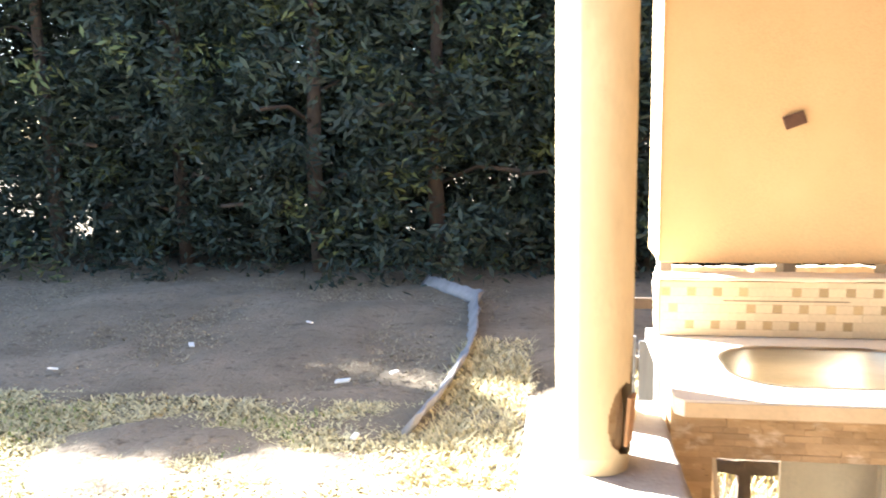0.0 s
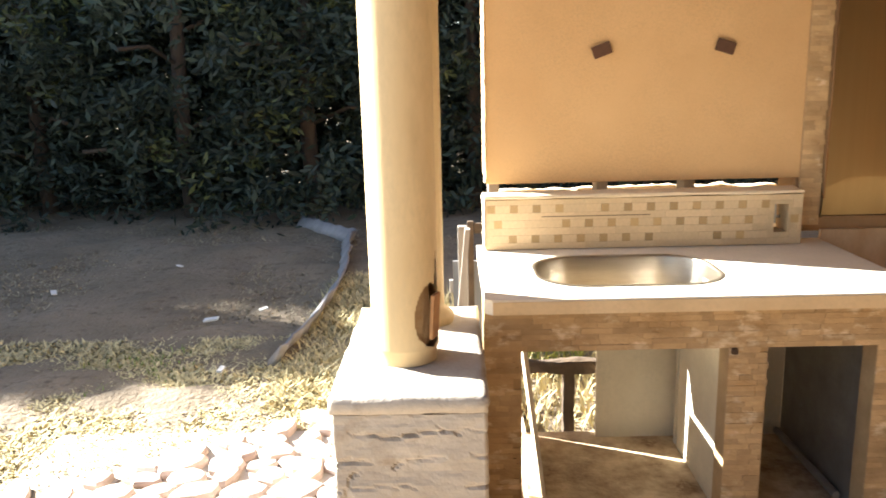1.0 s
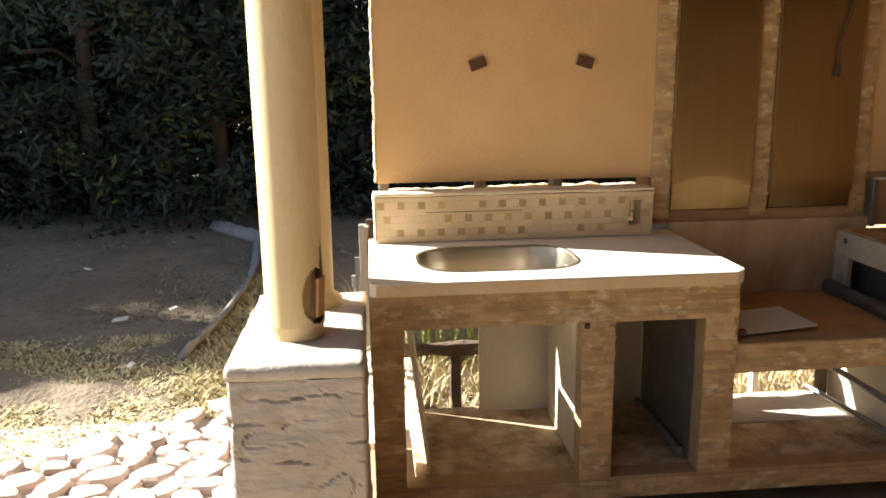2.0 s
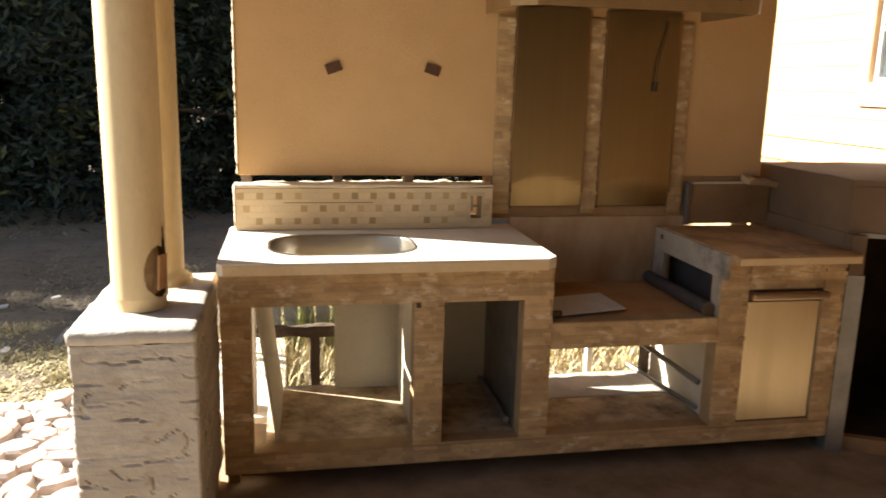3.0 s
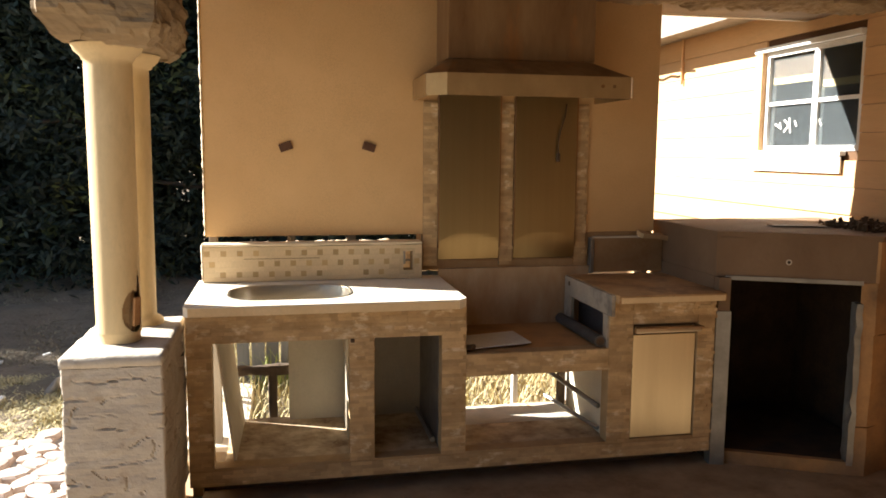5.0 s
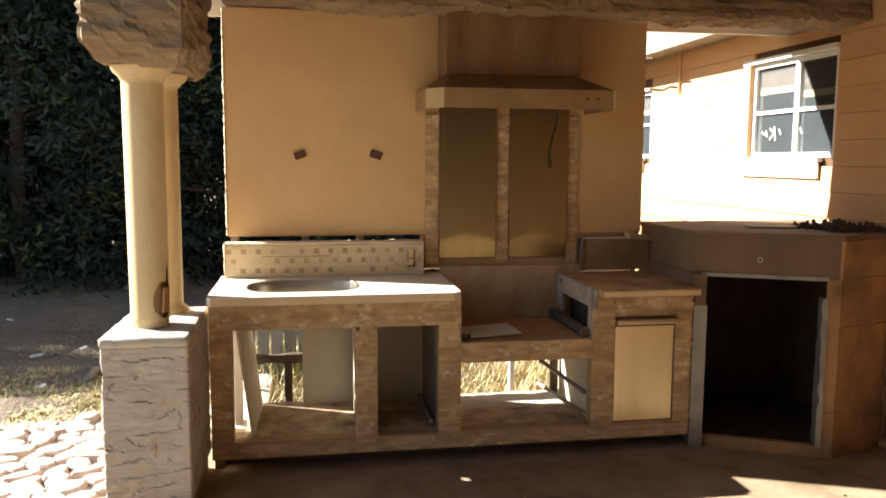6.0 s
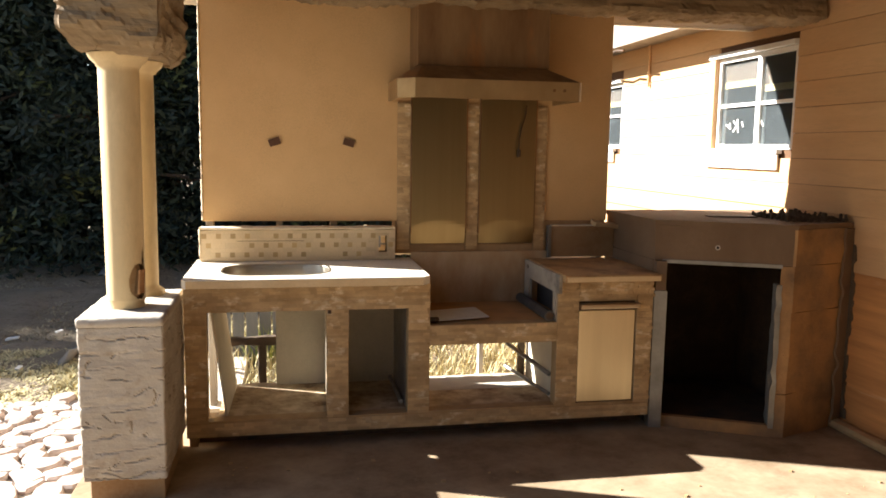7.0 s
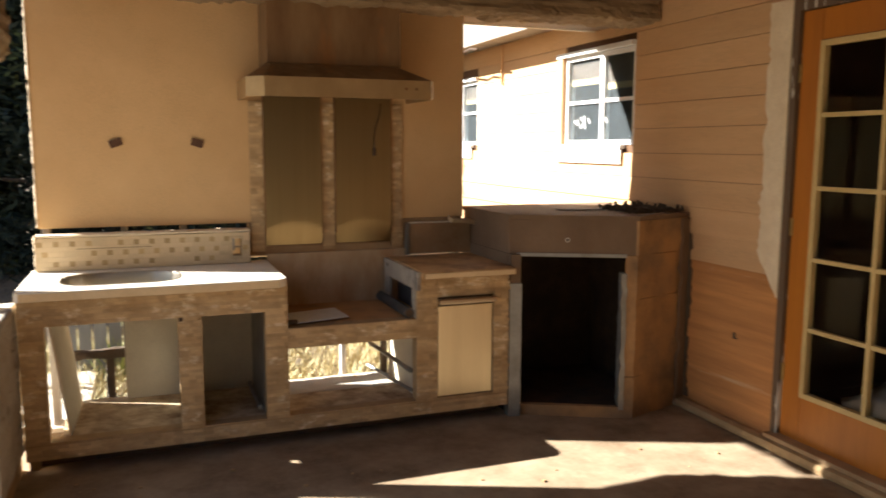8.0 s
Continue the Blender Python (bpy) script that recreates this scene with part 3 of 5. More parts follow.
put("stile", boxes((DX0, DX1, PY[2] + 0.003, Y1, 0.05, 2.25), bev=0.003), M_DOOR, door)
put("rail", boxes((DX0, DX1, PY[0], PY[2], 0.05, PZ[0] - 0.003), bev=0.003), M_DOOR, door)
put("rail", boxes((DX0, DX1, PY[0], PY[2], PZ[5] + 0.003, 2.25), bev=0.003), M_DOOR, door)
bd = 0.028
put("glazing_frame", boxes((DX0 - 0.010, DX1 - 0.01, PY[0], PY[0] + bd, PZ[0], PZ[5]), (DX0 - 0.010, DX1 - 0.01, PY[2] - bd, PY[2], PZ[0], PZ[5]),
                           (DX0 - 0.010, DX1 - 0.01, PY[0] + bd, PY[2] - bd, PZ[0], PZ[0] + bd), (DX0 - 0.010, DX1 - 0.01, PY[0] + bd, PY[2] - bd, PZ[5] - bd, PZ[5]), bev=0.003), M_BEAD, door, "yellowed bead round the glass")
put("glazing_bar", boxes((DX0 - 0.008, DX1 - 0.012, PY[1] - 0.012, PY[1] + 0.012, PZ[0] + bd, PZ[5] - bd), bev=0.003), M_BEAD, door, "yellowed upright bar")
for zz in PZ[1:5]:
    for a, b in ((PY[0] + bd, PY[1] - 0.013), (PY[1] + 0.013, PY[2] - bd)):
        put("glazing_bar", boxes((DX0 - 0.006, DX1 - 0.014, a, b, zz - 0.011, zz + 0.011), bev=0.003), M_BEAD, door)
for i in range(5):
    for a, b in ((PY[0] + 0.01, PY[1] - 0.003), (PY[1] + 0.003, PY[2] - 0.01)):
        g = put("pane", boxes((DX0 + 0.018, DX0 + 0.022, a, b, PZ[i] + 0.004, PZ[i + 1] - 0.004)), M_GLASS, door)
        g.visible_shadow = False
for zz in (0.42, 1.18, 1.95):
    put("hinge", boxes((DX0 - 0.012, DX0 - 0.001, Y1 - 0.012, Y1 + 0.004, zz - 0.045, zz + 0.045), bev=0.003), M_BRASS, door, "tarnished brass hinge")
jamb = boxes((HX - 0.012, HX + 0.10, 1.058, 1.10, 0.055, 2.33), (HX - 0.012, HX + 0.10, -0.03, 0.036, 0.055, 2.33), (HX - 0.012, HX + 0.10, 0.037, 1.057, 2.255, 2.33), bev=0.003)
thing("door_frame", "weathered grey door frame with flaking paint", "door frame", jamb, M_JAMB, kind="structure")
thing("threshold", "worn timber threshold under the glazed door", "threshold", boxes((4.36, HX + 0.09, -0.03, 1.10, 0.058, 0.082), bev=0.006), M_BOARD_RUSTY, kind="structure")
# ragged filler strip beside the frame
bm = bmesh.new()
cols = []
for i in range(60):
    zz = 0.80 + (2.32 - 0.80) * i / 59
    w = 0.165 + 0.03 * noise.noise(Vector((0, 3, zz * 9))) + 0.02 * noise.noise(Vector((0, 9, zz * 40)))
    if zz < 1.0:
        w *= max(0.12, (zz - 0.78) / 0.22)
    cols.append([bm.verts.new((HX - x, y, zz)) for x, y in ((0.004, 1.102), (0.014, 1.105), (0.013, 1.10 + w - 0.01), (0.004, 1.10 + w))])
for a, b in zip(cols, cols[1:]):
    for i in range(4):
        bm.faces.new((a[i], a[(i + 1) % 4], b[(i + 1) % 4], b[i]))
bm.faces.new(cols[0])
bm.faces.new(cols[-1])
bmesh.ops.recalc_face_normals(bm, faces=bm.faces)
thing("filler_strip", "ragged pale filler strip beside the door frame", "filler", bm, M_PLASTER, kind="structure")
# dark ragged smear where the boards meet the fireplace
bm = bmesh.new()
cols = []
for i in range(50):
    zz = 0.06 + 1.10 * i / 49
    w = 0.050 + 0.030 * noise.noise(Vector((2, 3, zz * 7))) + 0.018 * noise.noise(Vector((4, 9, zz * 35)))
    if zz > 1.0:
        w *= max(0.3, (1.20 - zz) / 0.2)
    cols.append([bm.verts.new((HX - x, y, zz)) for x, y in ((0.002, 1.875), (0.0125, 1.872), (0.0115, 1.862 - w), (0.002, 1.857 - w))])
for a, b in zip(cols, cols[1:]):
    for i in range(4):
        bm.faces.new((a[i], a[(i + 1) % 4], b[(i + 1) % 4], b[i]))
bm.faces.new(cols[0])
bm.faces.new(cols[-1])
bmesh.ops.recalc_face_normals(bm, faces=bm.faces)
thing("mortar_smear", "ragged dark smear where boards meet the fireplace", "filler", bm, M_WOOD_DARK, kind="structure")
# things seen in the dark room
thing("dust_sheet", "crumpled white dust sheet on the room floor", "sheet", rock_box(5.0, 6.2, 0.0, 1.2, -0.005, 0.22, 0.07, 0.09, 4, seed=6.0, round_=0.05), M_PAPER, smooth=True)
thing("carton", "pale box standing inside the room", "box", boxes((6.6, 6.9, 1.05, 1.35, -0.005, 0.75), bev=0.01), M_PAPER)

# ---- kitchen back wall ----
wall = thing("wall_north", "peach stucco wall behind the kitchen", "wall", kind="structure")
bm = bmesh.new()
box(bm, 0.79, 3.258, 2.645, 2.98, 1.133, 2.40, bev=0.006)
part("stucco", bm, M_STUCCO, wall)
part("stucco_band", boxes((1.905, 3.25, 2.65, 2.80, 0.935, 1.132), bev=0.003), M_BOARD_RUSTY, wall, "rust-stained strip under the steel panels")
frame_parts = ((0.80, 0.84, 2.70, 2.80, 0.0, 1.13), (1.20, 1.24, 2.70, 2.80, 0.88, 1.13), (1.52, 1.56, 2.70, 2.80, 0.0, 1.13),
               (2.80, 2.84, 2.70, 2.80, 0.0, 0.93), (3.22, 3.255, 2.70, 2.80, 0.0, 0.93))
for b in frame_parts:
    part("stud", boxes(b, bev=0.003), M_WOOD_OLD, wall)

# right end and lower part added so the outlet hole looks bright
part("broken_ledge", rock_box(0.82, 2.15, 3.0, 3.05, 0.88, 1.062, 0.022, 0.018, 11, seed=17.0, round_=0.006), M_PLASTER, wall, "ragged pale ledge behind the gap, lengthened to brighten the outlet hole")

part("broken_edge", rock_box(0.782, 0.7895, 2.634, 2.662, 1.136, 2.398, 0.009, 0.005, 18, seed=23.0, round_=0.004), M_PLASTER, wall, "ragged pale plaster edge")

# two pads on the wall
for x, z, an in ((1.198, 1.595, -20), (1.627, 1.597, 17)):
    bm = bmesh.new()
    box(bm, -0.033, 0.033, -0.012, 0, -0.021, 0.021, bev=0.003, m=pose(x, 2.644, z, 0, an, 0))
    thing("adhesive_pad", "dark brown square pad stuck askew on the stucco", "pad", bm, M_PAD, group="pads on the wall")

# steel panels and split-stone strips
for x0, x1 in ((1.997, 2.333), (2.418, 2.768)):
    bm = bmesh.new()
    n, front, back = 44, [], []
    for i in range(n + 1):
        z = 0.995 + (1.875 - 0.995) * i / n
        for row, d in ((front, 0.0), (back, 0.004)):
            row.append([])
            for j in range(9):
                tuck = 0.10 + 0.050 * math.sin(math.pi * j / 8)
                bow = 0.003 + 0.016 * (1 - max(0.0, 1 - (z - 0.995) / tuck) ** 1.3)
                row[-1].append(bm.verts.new((x0 + (x1 - x0) * j / 8, 2.634 - bow + d, z)))
    for row in (front, back):
        for a, b in zip(row, row[1:]):
            for j in range(8):
                bm.faces.new((a[j], a[j + 1], b[j + 1], b[j]))
    for a, b in ((front[0], back[0]), (front[-1], back[-1])):
        for j in range(8):
            bm.faces.new((a[j], a[j + 1], b[j + 1], b[j]))
    for i in range(n):
        for j in (0, 8):
            bm.faces.new((front[i][j], front[i + 1][j], back[i + 1][j], back[i][j]))
    bmesh.ops.recalc_face_normals(bm, faces=bm.faces)
    panel = thing("steel_panel", "brushed steel splash panel bowed at its foot, browned by smoke", "panel", at=((x0 + x1) / 2, 2.634, 0.995), group="panels under the hood")
    put("sheet", bm, M_PANEL, panel)
    for xe in (x0 - 0.004, x1 - 0.002):
        put("side_fold", boxes((xe, xe + 0.006, 2.612, 2.640, 1.06, 1.872)), M_DUCT, panel, "dark folded side edge")
    put("foot_fold", boxes((x0, x1, 2.622, 2.642, 0.985, 0.993)), M_BOARD_RUSTY, panel, "rusty fold under the sheet")
bm = bmesh.new()
tube(bm, [(2.700, 2.606, 1.838), (2.692, 2.603, 1.77), (2.668, 2.601, 1.70), (2.656, 2.600, 1.63), (2.657, 2.601, 1.57)], 0.0035)
box(bm, 2.648, 2.667, 2.596, 2.612, 1.525, 1.572, bev=0.004)
thing("hanging_wire", "short dark wire end hanging on the steel", "wire", bm, M_IRON_SHADE)

# ---- hood ----
hood = thing("range_hood", "dull stainless range hood stained by rust", "range hood", at=(2.40, 2.40, 1.85))
HX0, HX1, HY = 1.858, 2.885, 2.165
bm = bmesh.new()
out = [(HX0, 2.644), (HX0, HY + 0.085), (HX0 + 0.085, HY), (HX1 - 0.018, HY), (HX1, HY + 0.018), (HX1, 2.644)]
inn_ = [(HX0 + 0.012, 2.644), (HX0 + 0.012, HY + 0.09), (HX0 + 0.09, HY + 0.012), (HX1 - 0.022, HY + 0.012), (HX1 - 0.012, HY + 0.022), (HX1 - 0.012, 2.644)]
for i in range(5):
    prism(bm, [out[i], out[i + 1], inn_[i + 1], inn_[i]], 1.842, 1.945)
put("lip", bm, M_HOOD, hood)
bm = bmesh.new()
lo = [(x, y, 1.9445) for x, y in out]
hi = [(1.985, 2.643, 2.03), (1.985, 2.37, 2.03), (2.01, 2.34, 2.03), (2.72, 2.34, 2.03), (2.745, 2.37, 2.03), (2.745, 2.643, 2.03)]
a, b = [bm.verts.new(c) for c in lo], [bm.verts.new(c) for c in hi]
bm.faces.new(a[::-1])
bm.faces.new(b)
for i in range(6):
    bm.faces.new((a[i], a[(i + 1) % 6], b[(i + 1) % 6], b[i]))
bmesh.ops.recalc_face_normals(bm, faces=bm.faces)
put("canopy", bm, M_DUCT, hood, "sloping steel top, dusty brown")
put("duct_cover", boxes((1.985, 2.745, 2.342, 2.643, 2.032, 2.40), bev=0.003), M_DUCT, hood, "boxed duct cover streaked with rust")
put("baffle", boxes((HX0 + 0.04, HX1 - 0.04, HY + 0.05, 2.60, 1.90, 1.915)), M_IRON_SHADE, hood, "dark filter underside")
for x in (2.72, 2.78):
    bm = bmesh.new()
    tube(bm, [(x, HY - 0.001, 1.898), (x, HY - 0.004, 1.898)], 0.009, 14)
    put("knob", bm, M_DUCT, hood, "small dark disc on the lip for a switch")

# ---- kitchen base ----
FY = 1.985
kit = thing("kitchen_base", "masonry kitchen base with empty cabinet openings", "kitchen base", at=(2.0, 2.3, 0))
OPS = [(0.86, 1.463, 0.158, 0.732), (1.578, 1.893, 0.156, 0.732), (2.01, 2.722, 0.158, 0.523), (2.846, 3.190, 0.163, 0.742),
       (2.01, 2.722, 0.632, 0.862)]
bm = bmesh.new()
grid_holes(bm, 0.752, 3.285, 0.075, 0.862, FY + 0.010, FY + 0.085, OPS)
put("front_wall", bm, M_MORTAR, kit, "mortar bed behind the stone pieces")
# two added pieces keep sun from leaking through the open end onto the floor
put("end_plinth", boxes((0.754, 0.80, FY + 0.087, 2.64, 0.0, 0.074), bev=0.003), M_MORTAR, kit, "low plinth added to block sun at the open end")
put("end_stub", boxes((0.755, 0.795, FY + 0.087, 2.235, 0.075, 0.86)), M_MORTAR, kit, "short return added to block a sun streak")
# plinth coloured near black for the shade under the kitchen front
put("toe_kick", boxes((0.80, 3.27, 2.13, 2.16, 0.0, 0.074)), M_IRON_SHADE, kit, "recessed plinth with its shade painted dark")
put("cabinet_floor", rock_box(0.90, 3.27, FY + 0.087, 2.66, 0.076, 0.155, 0.05, 0.004, 7, seed=4.0, round_=0.0), M_MUD, kit, "mottled dirty concrete base")
# inside boards
for x0, x1 in ((1.195, 1.515), (1.525, 1.894)):
    put("back_board", boxes((x0, x1, 2.605, 2.625, 0.156, 0.602)), M_BOARD, kit, "pale cement board")
    put("back_board", boxes((x0 + 0.003, x1, 2.598, 2.604, 0.596, 0.86)), M_BOARD, kit, "pale cement board lapped over the lower one")
# added piece that blocks the lit slit beside the back board
put("corner_batten", boxes((1.884, 1.935, 2.627, 2.642, 0.156, 0.86)), M_BOARD, kit)
put("divider", boxes((1.478, 1.498, FY + 0.087, 2.52, 0.156, 0.86)), M_BOARD, kit, "pale dividing board")
put("divider", boxes((1.478, 1.498, 2.535, 2.556, 0.156, 0.86)), M_BOARD, kit, "pale dividing strip")
put("divider", boxes((1.895, 1.912, FY + 0.087, 2.604, 0.156, 0.86)), M_ZINC, kit, "dull grey metal side")
bm = bmesh.new()
tube(bm, [(1.872, FY + 0.12, 0.185), (1.872, 2.58, 0.185)], 0.013, 8)
put("drawer_rail", bm, M_ZINC, kit, "grey metal runner")
put("latch_knob", boxes((1.468, 1.486, FY - 0.008, FY + 0.012, 0.712, 0.730), bev=0.004), M_IRON_SHADE, kit, "small black latch knob")
bm = bmesh.new()
box(bm, -0.006, 0.006, 0, 0.55, 0, 0.60, m=pose(0.945, FY + 0.095, 0.157, 0, -7.0, -1.5))
put("loose_board", bm, M_BOARD, kit, "pale side board leaning askew")
# grill bay
put("bay_back", boxes((2.0, 2.362, 2.62, 2.64, 0.60, 0.945)), M_BAY, kit, "rust-stained backing board")
put("bay_back", boxes((2.3625, 2.86, 2.62, 2.64, 0.60, 0.945)), M_BAY, kit, "rust-stained backing board")
put("bay_shelf", boxes((1.998, 2.80, FY + 0.087, 2.619, 0.605, 0.630)), M_FIRE, kit, "dark brown shelf of the grill bay")
put("bay_side", boxes((1.998, 2.006, FY + 0.087, 2.619, 0.632, 0.862)), M_BOARD, kit)
put("bay_side", boxes((2.714, 2.732, FY - 0.03, 2.60, 0.795, 0.897), (2.714, 2.732, FY + 0.012, FY + 0.07, 0.632, 0.794), (2.714, 2.732, 2.50, 2.60, 0.632, 0.794)), M_SIDE, kit, "dusty grey metal side frame with an open slot")
# added dark sheet draws the slot's shade; its sloping top leaves a bright wedge
bm = bmesh.new()
for x in (2.80, 2.808):
    bm.faces.new([bm.verts.new((x, y, z)) for y, z in ((FY + 0.09, 0.60), (FY + 0.09, 0.715), (2.42, 0.858), (2.60, 0.858), (2.60, 0.60))])
bm.faces.ensure_lookup_table()
lo, hi = list(bm.faces[0].verts), list(bm.faces[1].verts)
for i in range(5):
    bm.faces.new((lo[i], lo[(i + 1) % 5], hi[(i + 1) % 5], hi[i]))
bmesh.ops.recalc_face_normals(bm, faces=bm.faces)
put("liner", bm, M_GUN, kit, "dark sheet added as the shade behind the slot")
# solid dark disc stands in for the shade inside a bolt hole
bm = bmesh.new()
tube(bm, [(2.7145, 2.53, 0.862), (2.7125, 2.53, 0.862)], 0.013, 14)
put("bolt_hole", bm, M_IRON_SHADE, kit, "dark disc painting a round hole in the metal side")
bm = bmesh.new()
tube(bm, [(2.685, FY + 0.03, 0.661), (2.685, 2.58, 0.661)], 0.029, 18)
roller = put("roller_tube", bm, M_GUN, kit, "dull metal tube lying along the bay")
# the tube's hollow is a dark disc, its shade put into the colour
bm = bmesh.new()
tube(bm, [(2.685, FY + 0.028, 0.661), (2.685, FY + 0.031, 0.661)], 0.021, 16)
put("tube_mouth", bm, M_IRON_SHADE, roller, "dark disc painting the shaded mouth of the tube")
# frame inside the low opening
bm = bmesh.new()
tube(bm, [(2.585, 2.50, 0.39), (2.73, FY + 0.13, 0.30)], 0.013, 6)
tube(bm, [(2.575, 2.50, 0.25), (2.73, FY + 0.13, 0.185)], 0.010, 6)
put("brace", bm, M_ZINC, kit, "grey steel angle braces")
put("bay_post", boxes((2.685, 2.725, 2.58, 2.62, 0.156, 0.605), bev=0.003), M_WOOD_DARK, kit)
put("bay_panel", boxes((2.74, 2.752, FY + 0.09, 2.60, 0.156, 0.60)), M_BOARD, kit)

# pale strip added so the sunlit rear of the floor turns white
put("floor_dust", rock_box(2.0, 2.735, 2.36, 2.645, 0.150, 0.160, 0.035, 0.003, 12, seed=31.0, round_=0.003), M_SAND, kit, "pale strip painting the sunlit back of the cabinet floor")

# drawer front
drawer = thing("bin_drawer", "stainless steel pull-out drawer front with a bar handle", "drawer", at=(3.018, FY, 0.165))
put("front_panel", boxes((2.852, 3.184, FY + 0.016, FY + 0.045, 0.167, 0.690), bev=0.003), M_STEEL_V, drawer)
# dark strip put in for the shade behind the bar handle
put("top_rail", boxes((2.852, 3.184, FY + 0.022, FY + 0.045, 0.692, 0.739), bev=0.002), M_IRON_SHADE, drawer, "dark strip painting the shaded gap behind the handle")
handle = put("handle", boxes((2.842, 3.194, FY - 0.034, FY - 0.006, 0.706, 0.738), bev=0.009), M_HANDLE, drawer, "brushed steel bar handle")
for x in (2.86, 3.165):
    put("bracket", boxes((x, x + 0.02, FY - 0.007, FY + 0.023, 0.714, 0.731)), M_STEEL, handle)

# countertops
def rounded(x0, x1, y0, y1, r, n=6):
    out = []
    for cx, cy, a in ((x1 - r, y1 - r, 0), (x0 + r, y1 - r, 90), (x0 + r, y0 + r, 180), (x1 - r, y0 + r, 270)):
        out += [(cx + r * math.cos(radians(a + 90 * i / n)), cy + r * math.sin(radians(a + 90 * i / n))) for i in range(n + 1)]
    return out


SX0, SX1, SY0, SY1 = 0.925, 1.490, 2.035, 2.425
def ray_to(c, a, inside):
    """How far a ray from c at the angle a runs before it leaves a convex outline."""
    lo, hi = 0.0, 3.0
    for _ in range(40):
        m = (lo + hi) / 2
        if inside(c[0] + m * math.cos(a), c[1] + m * math.sin(a)):
            lo = m
        else:
            hi = m
    return lo


def slab_with_hole(x0, x1, y0, y1, z0, z1, hx0, hx1, hy0, hy1, r, chip):
    bm = bmesh.new()
    c = ((hx0 + hx1) / 2, (hy0 + hy1) / 2)

    def in_hole(x, y):
        dx, dy = max(hx0 + r - x, x - hx1 + r, 0), max(hy0 + r - y, y - hy1 + r, 0)
        return dx * dx + dy * dy < r * r

    def in_slab(x, y):
        return x0 < x < x1 and y0 < y < y1 and (x1 - x) + (y - y0) > chip and (x - x0) + (y - y0) > 0.02

    corners = [(x0, y1), (x1, y1), (x1, y0 + chip), (x1 - chip, y0), (x0 + 0.02, y0), (x0, y0 + 0.02)]
    angles = sorted([2 * math.pi * i / 112 - math.pi for i in range(112)] + [math.atan2(y - c[1], x - c[0]) for x, y in corners])
    rings = []
    for z, fn in ((z1, in_slab), (z1, in_hole), (z0, in_hole), (z0, in_slab)):
        ring = []
        for a in angles:
            d = ray_to(c, a, fn)
            ring.append(bm.verts.new((c[0] + d * math.cos(a), c[1] + d * math.sin(a), z)))
        rings.append(ring)
    n = len(angles)
    for k in range(4):
        a, b = rings[k], rings[(k + 1) % 4]
        for i in range(n):
            q = (i + 1) % n
            bm.faces.new((a[i], a[q], b[q], b[i]))
    bmesh.ops.recalc_face_normals(bm, faces=bm.faces)
    return bm


top_l = thing("countertop", "cream stone countertop with a sink cut-out, sunlit", "countertop", at=(1.375, 2.28, 0.866))
slab = put("slab", slab_with_hole(0.752, 1.998, 1.912, 2.64, 0.866, 0.910, SX0, SX1, SY0, SY1, 0.15, 0.04), M_SLAB, top_l)
# thin strip whose colour holds the edge's warm shade
put("edge_band", boxes((0.774, 1.957, 1.909, 1.9118, 0.867, 0.904)), M_EDGE_BOUNCE, top_l, "front edge strip with warm bounced light painted in")
bev = slab.modifiers.new("edge", "BEVEL")
bev.width, bev.segments, bev.limit_method = 0.008, 2, "ANGLE"
sink = thing("sink", "stainless steel sink bowl set in the countertop", "sink", at=(1.2, 2.23, 0.70))
bm = bmesh.new()
rows = []
for g, z, r in ((0.007, 0.9125, 0.155), (-0.004, 0.9128, 0.148), (-0.007, 0.905, 0.146), (-0.010, 0.80, 0.146), (-0.018, 0.745, 0.14), (-0.045, 0.722, 0.12), (-0.14, 0.715, 0.05)):
    rows.append([bm.verts.new((x, y, z)) for x, y in rounded(SX0 - g, SX1 + g, SY0 - g, SY1 + g, r, 8)])
for a, b in zip(rows, rows[1:]):
    for i in range(len(a)):
        j = (i + 1) % len(a)
        bm.faces.new((a[i], b[i], b[j], a[j]))
bm.faces.new(rows[-1])
bmesh.ops.solidify(bm, geom=bm.faces[:], thickness=0.002)
put("bowl", bm, M_STEEL, sink, smooth=True)
bm = bmesh.new()
tube(bm, [(1.21, 2.23, 0.7155), (1.21, 2.23, 0.719)], 0.045, 20)
put("drain", bm, M_ZINC, sink, "round drain ring")
top_r = thing("countertop", "stained tan stone countertop over the drawer", "countertop", at=(2.985, 2.26, 0.862))
put("slab", boxes((2.734, 3.296, 1.915, 2.60, 0.862, 0.902), bev=0.008), M_SLAB_DIRTY, top_r)
put("edge_band", boxes((2.744, 3.286, 1.912, 1.9148, 0.865, 0.893)), M_EDGE_BOUNCE, top_r, "front edge strip with warm bounced light painted in")

# scraps in the grill bay
bm = bmesh.new()
box(bm, 0, 0.33, 0, 0.21, 0, 0.006, m=pose(2.035, FY + 0.062, 0.640, 3, -1, 9))
thing("loose_sheet", "dusty white sheet lying in the grill bay", "sheet", bm, M_PAPER)
bm = bmesh.new()
tube(bm, [(2.02, FY + 0.06, 0.652), (2.045, FY + 0.05, 0.655), (2.06, FY + 0.075, 0.650)], 0.014, 8)
thing("hose_stub", "short black hose end on the bay edge", "hose", bm, M_IRON_SHADE)

# ---- backsplash with mosaic ----
splash = thing("backsplash", "mosaic-tiled upstand behind the sink, top broken open", "backsplash", at=(1.33, 2.59, 0.912))
bm = bmesh.new()
grid_holes(bm, 0.782, 1.893, 0.912, 1.090, 2.545, 2.643, [(1.795, 1.845, 0.955, 1.055)])
put("core", bm, M_GROUT, splash)
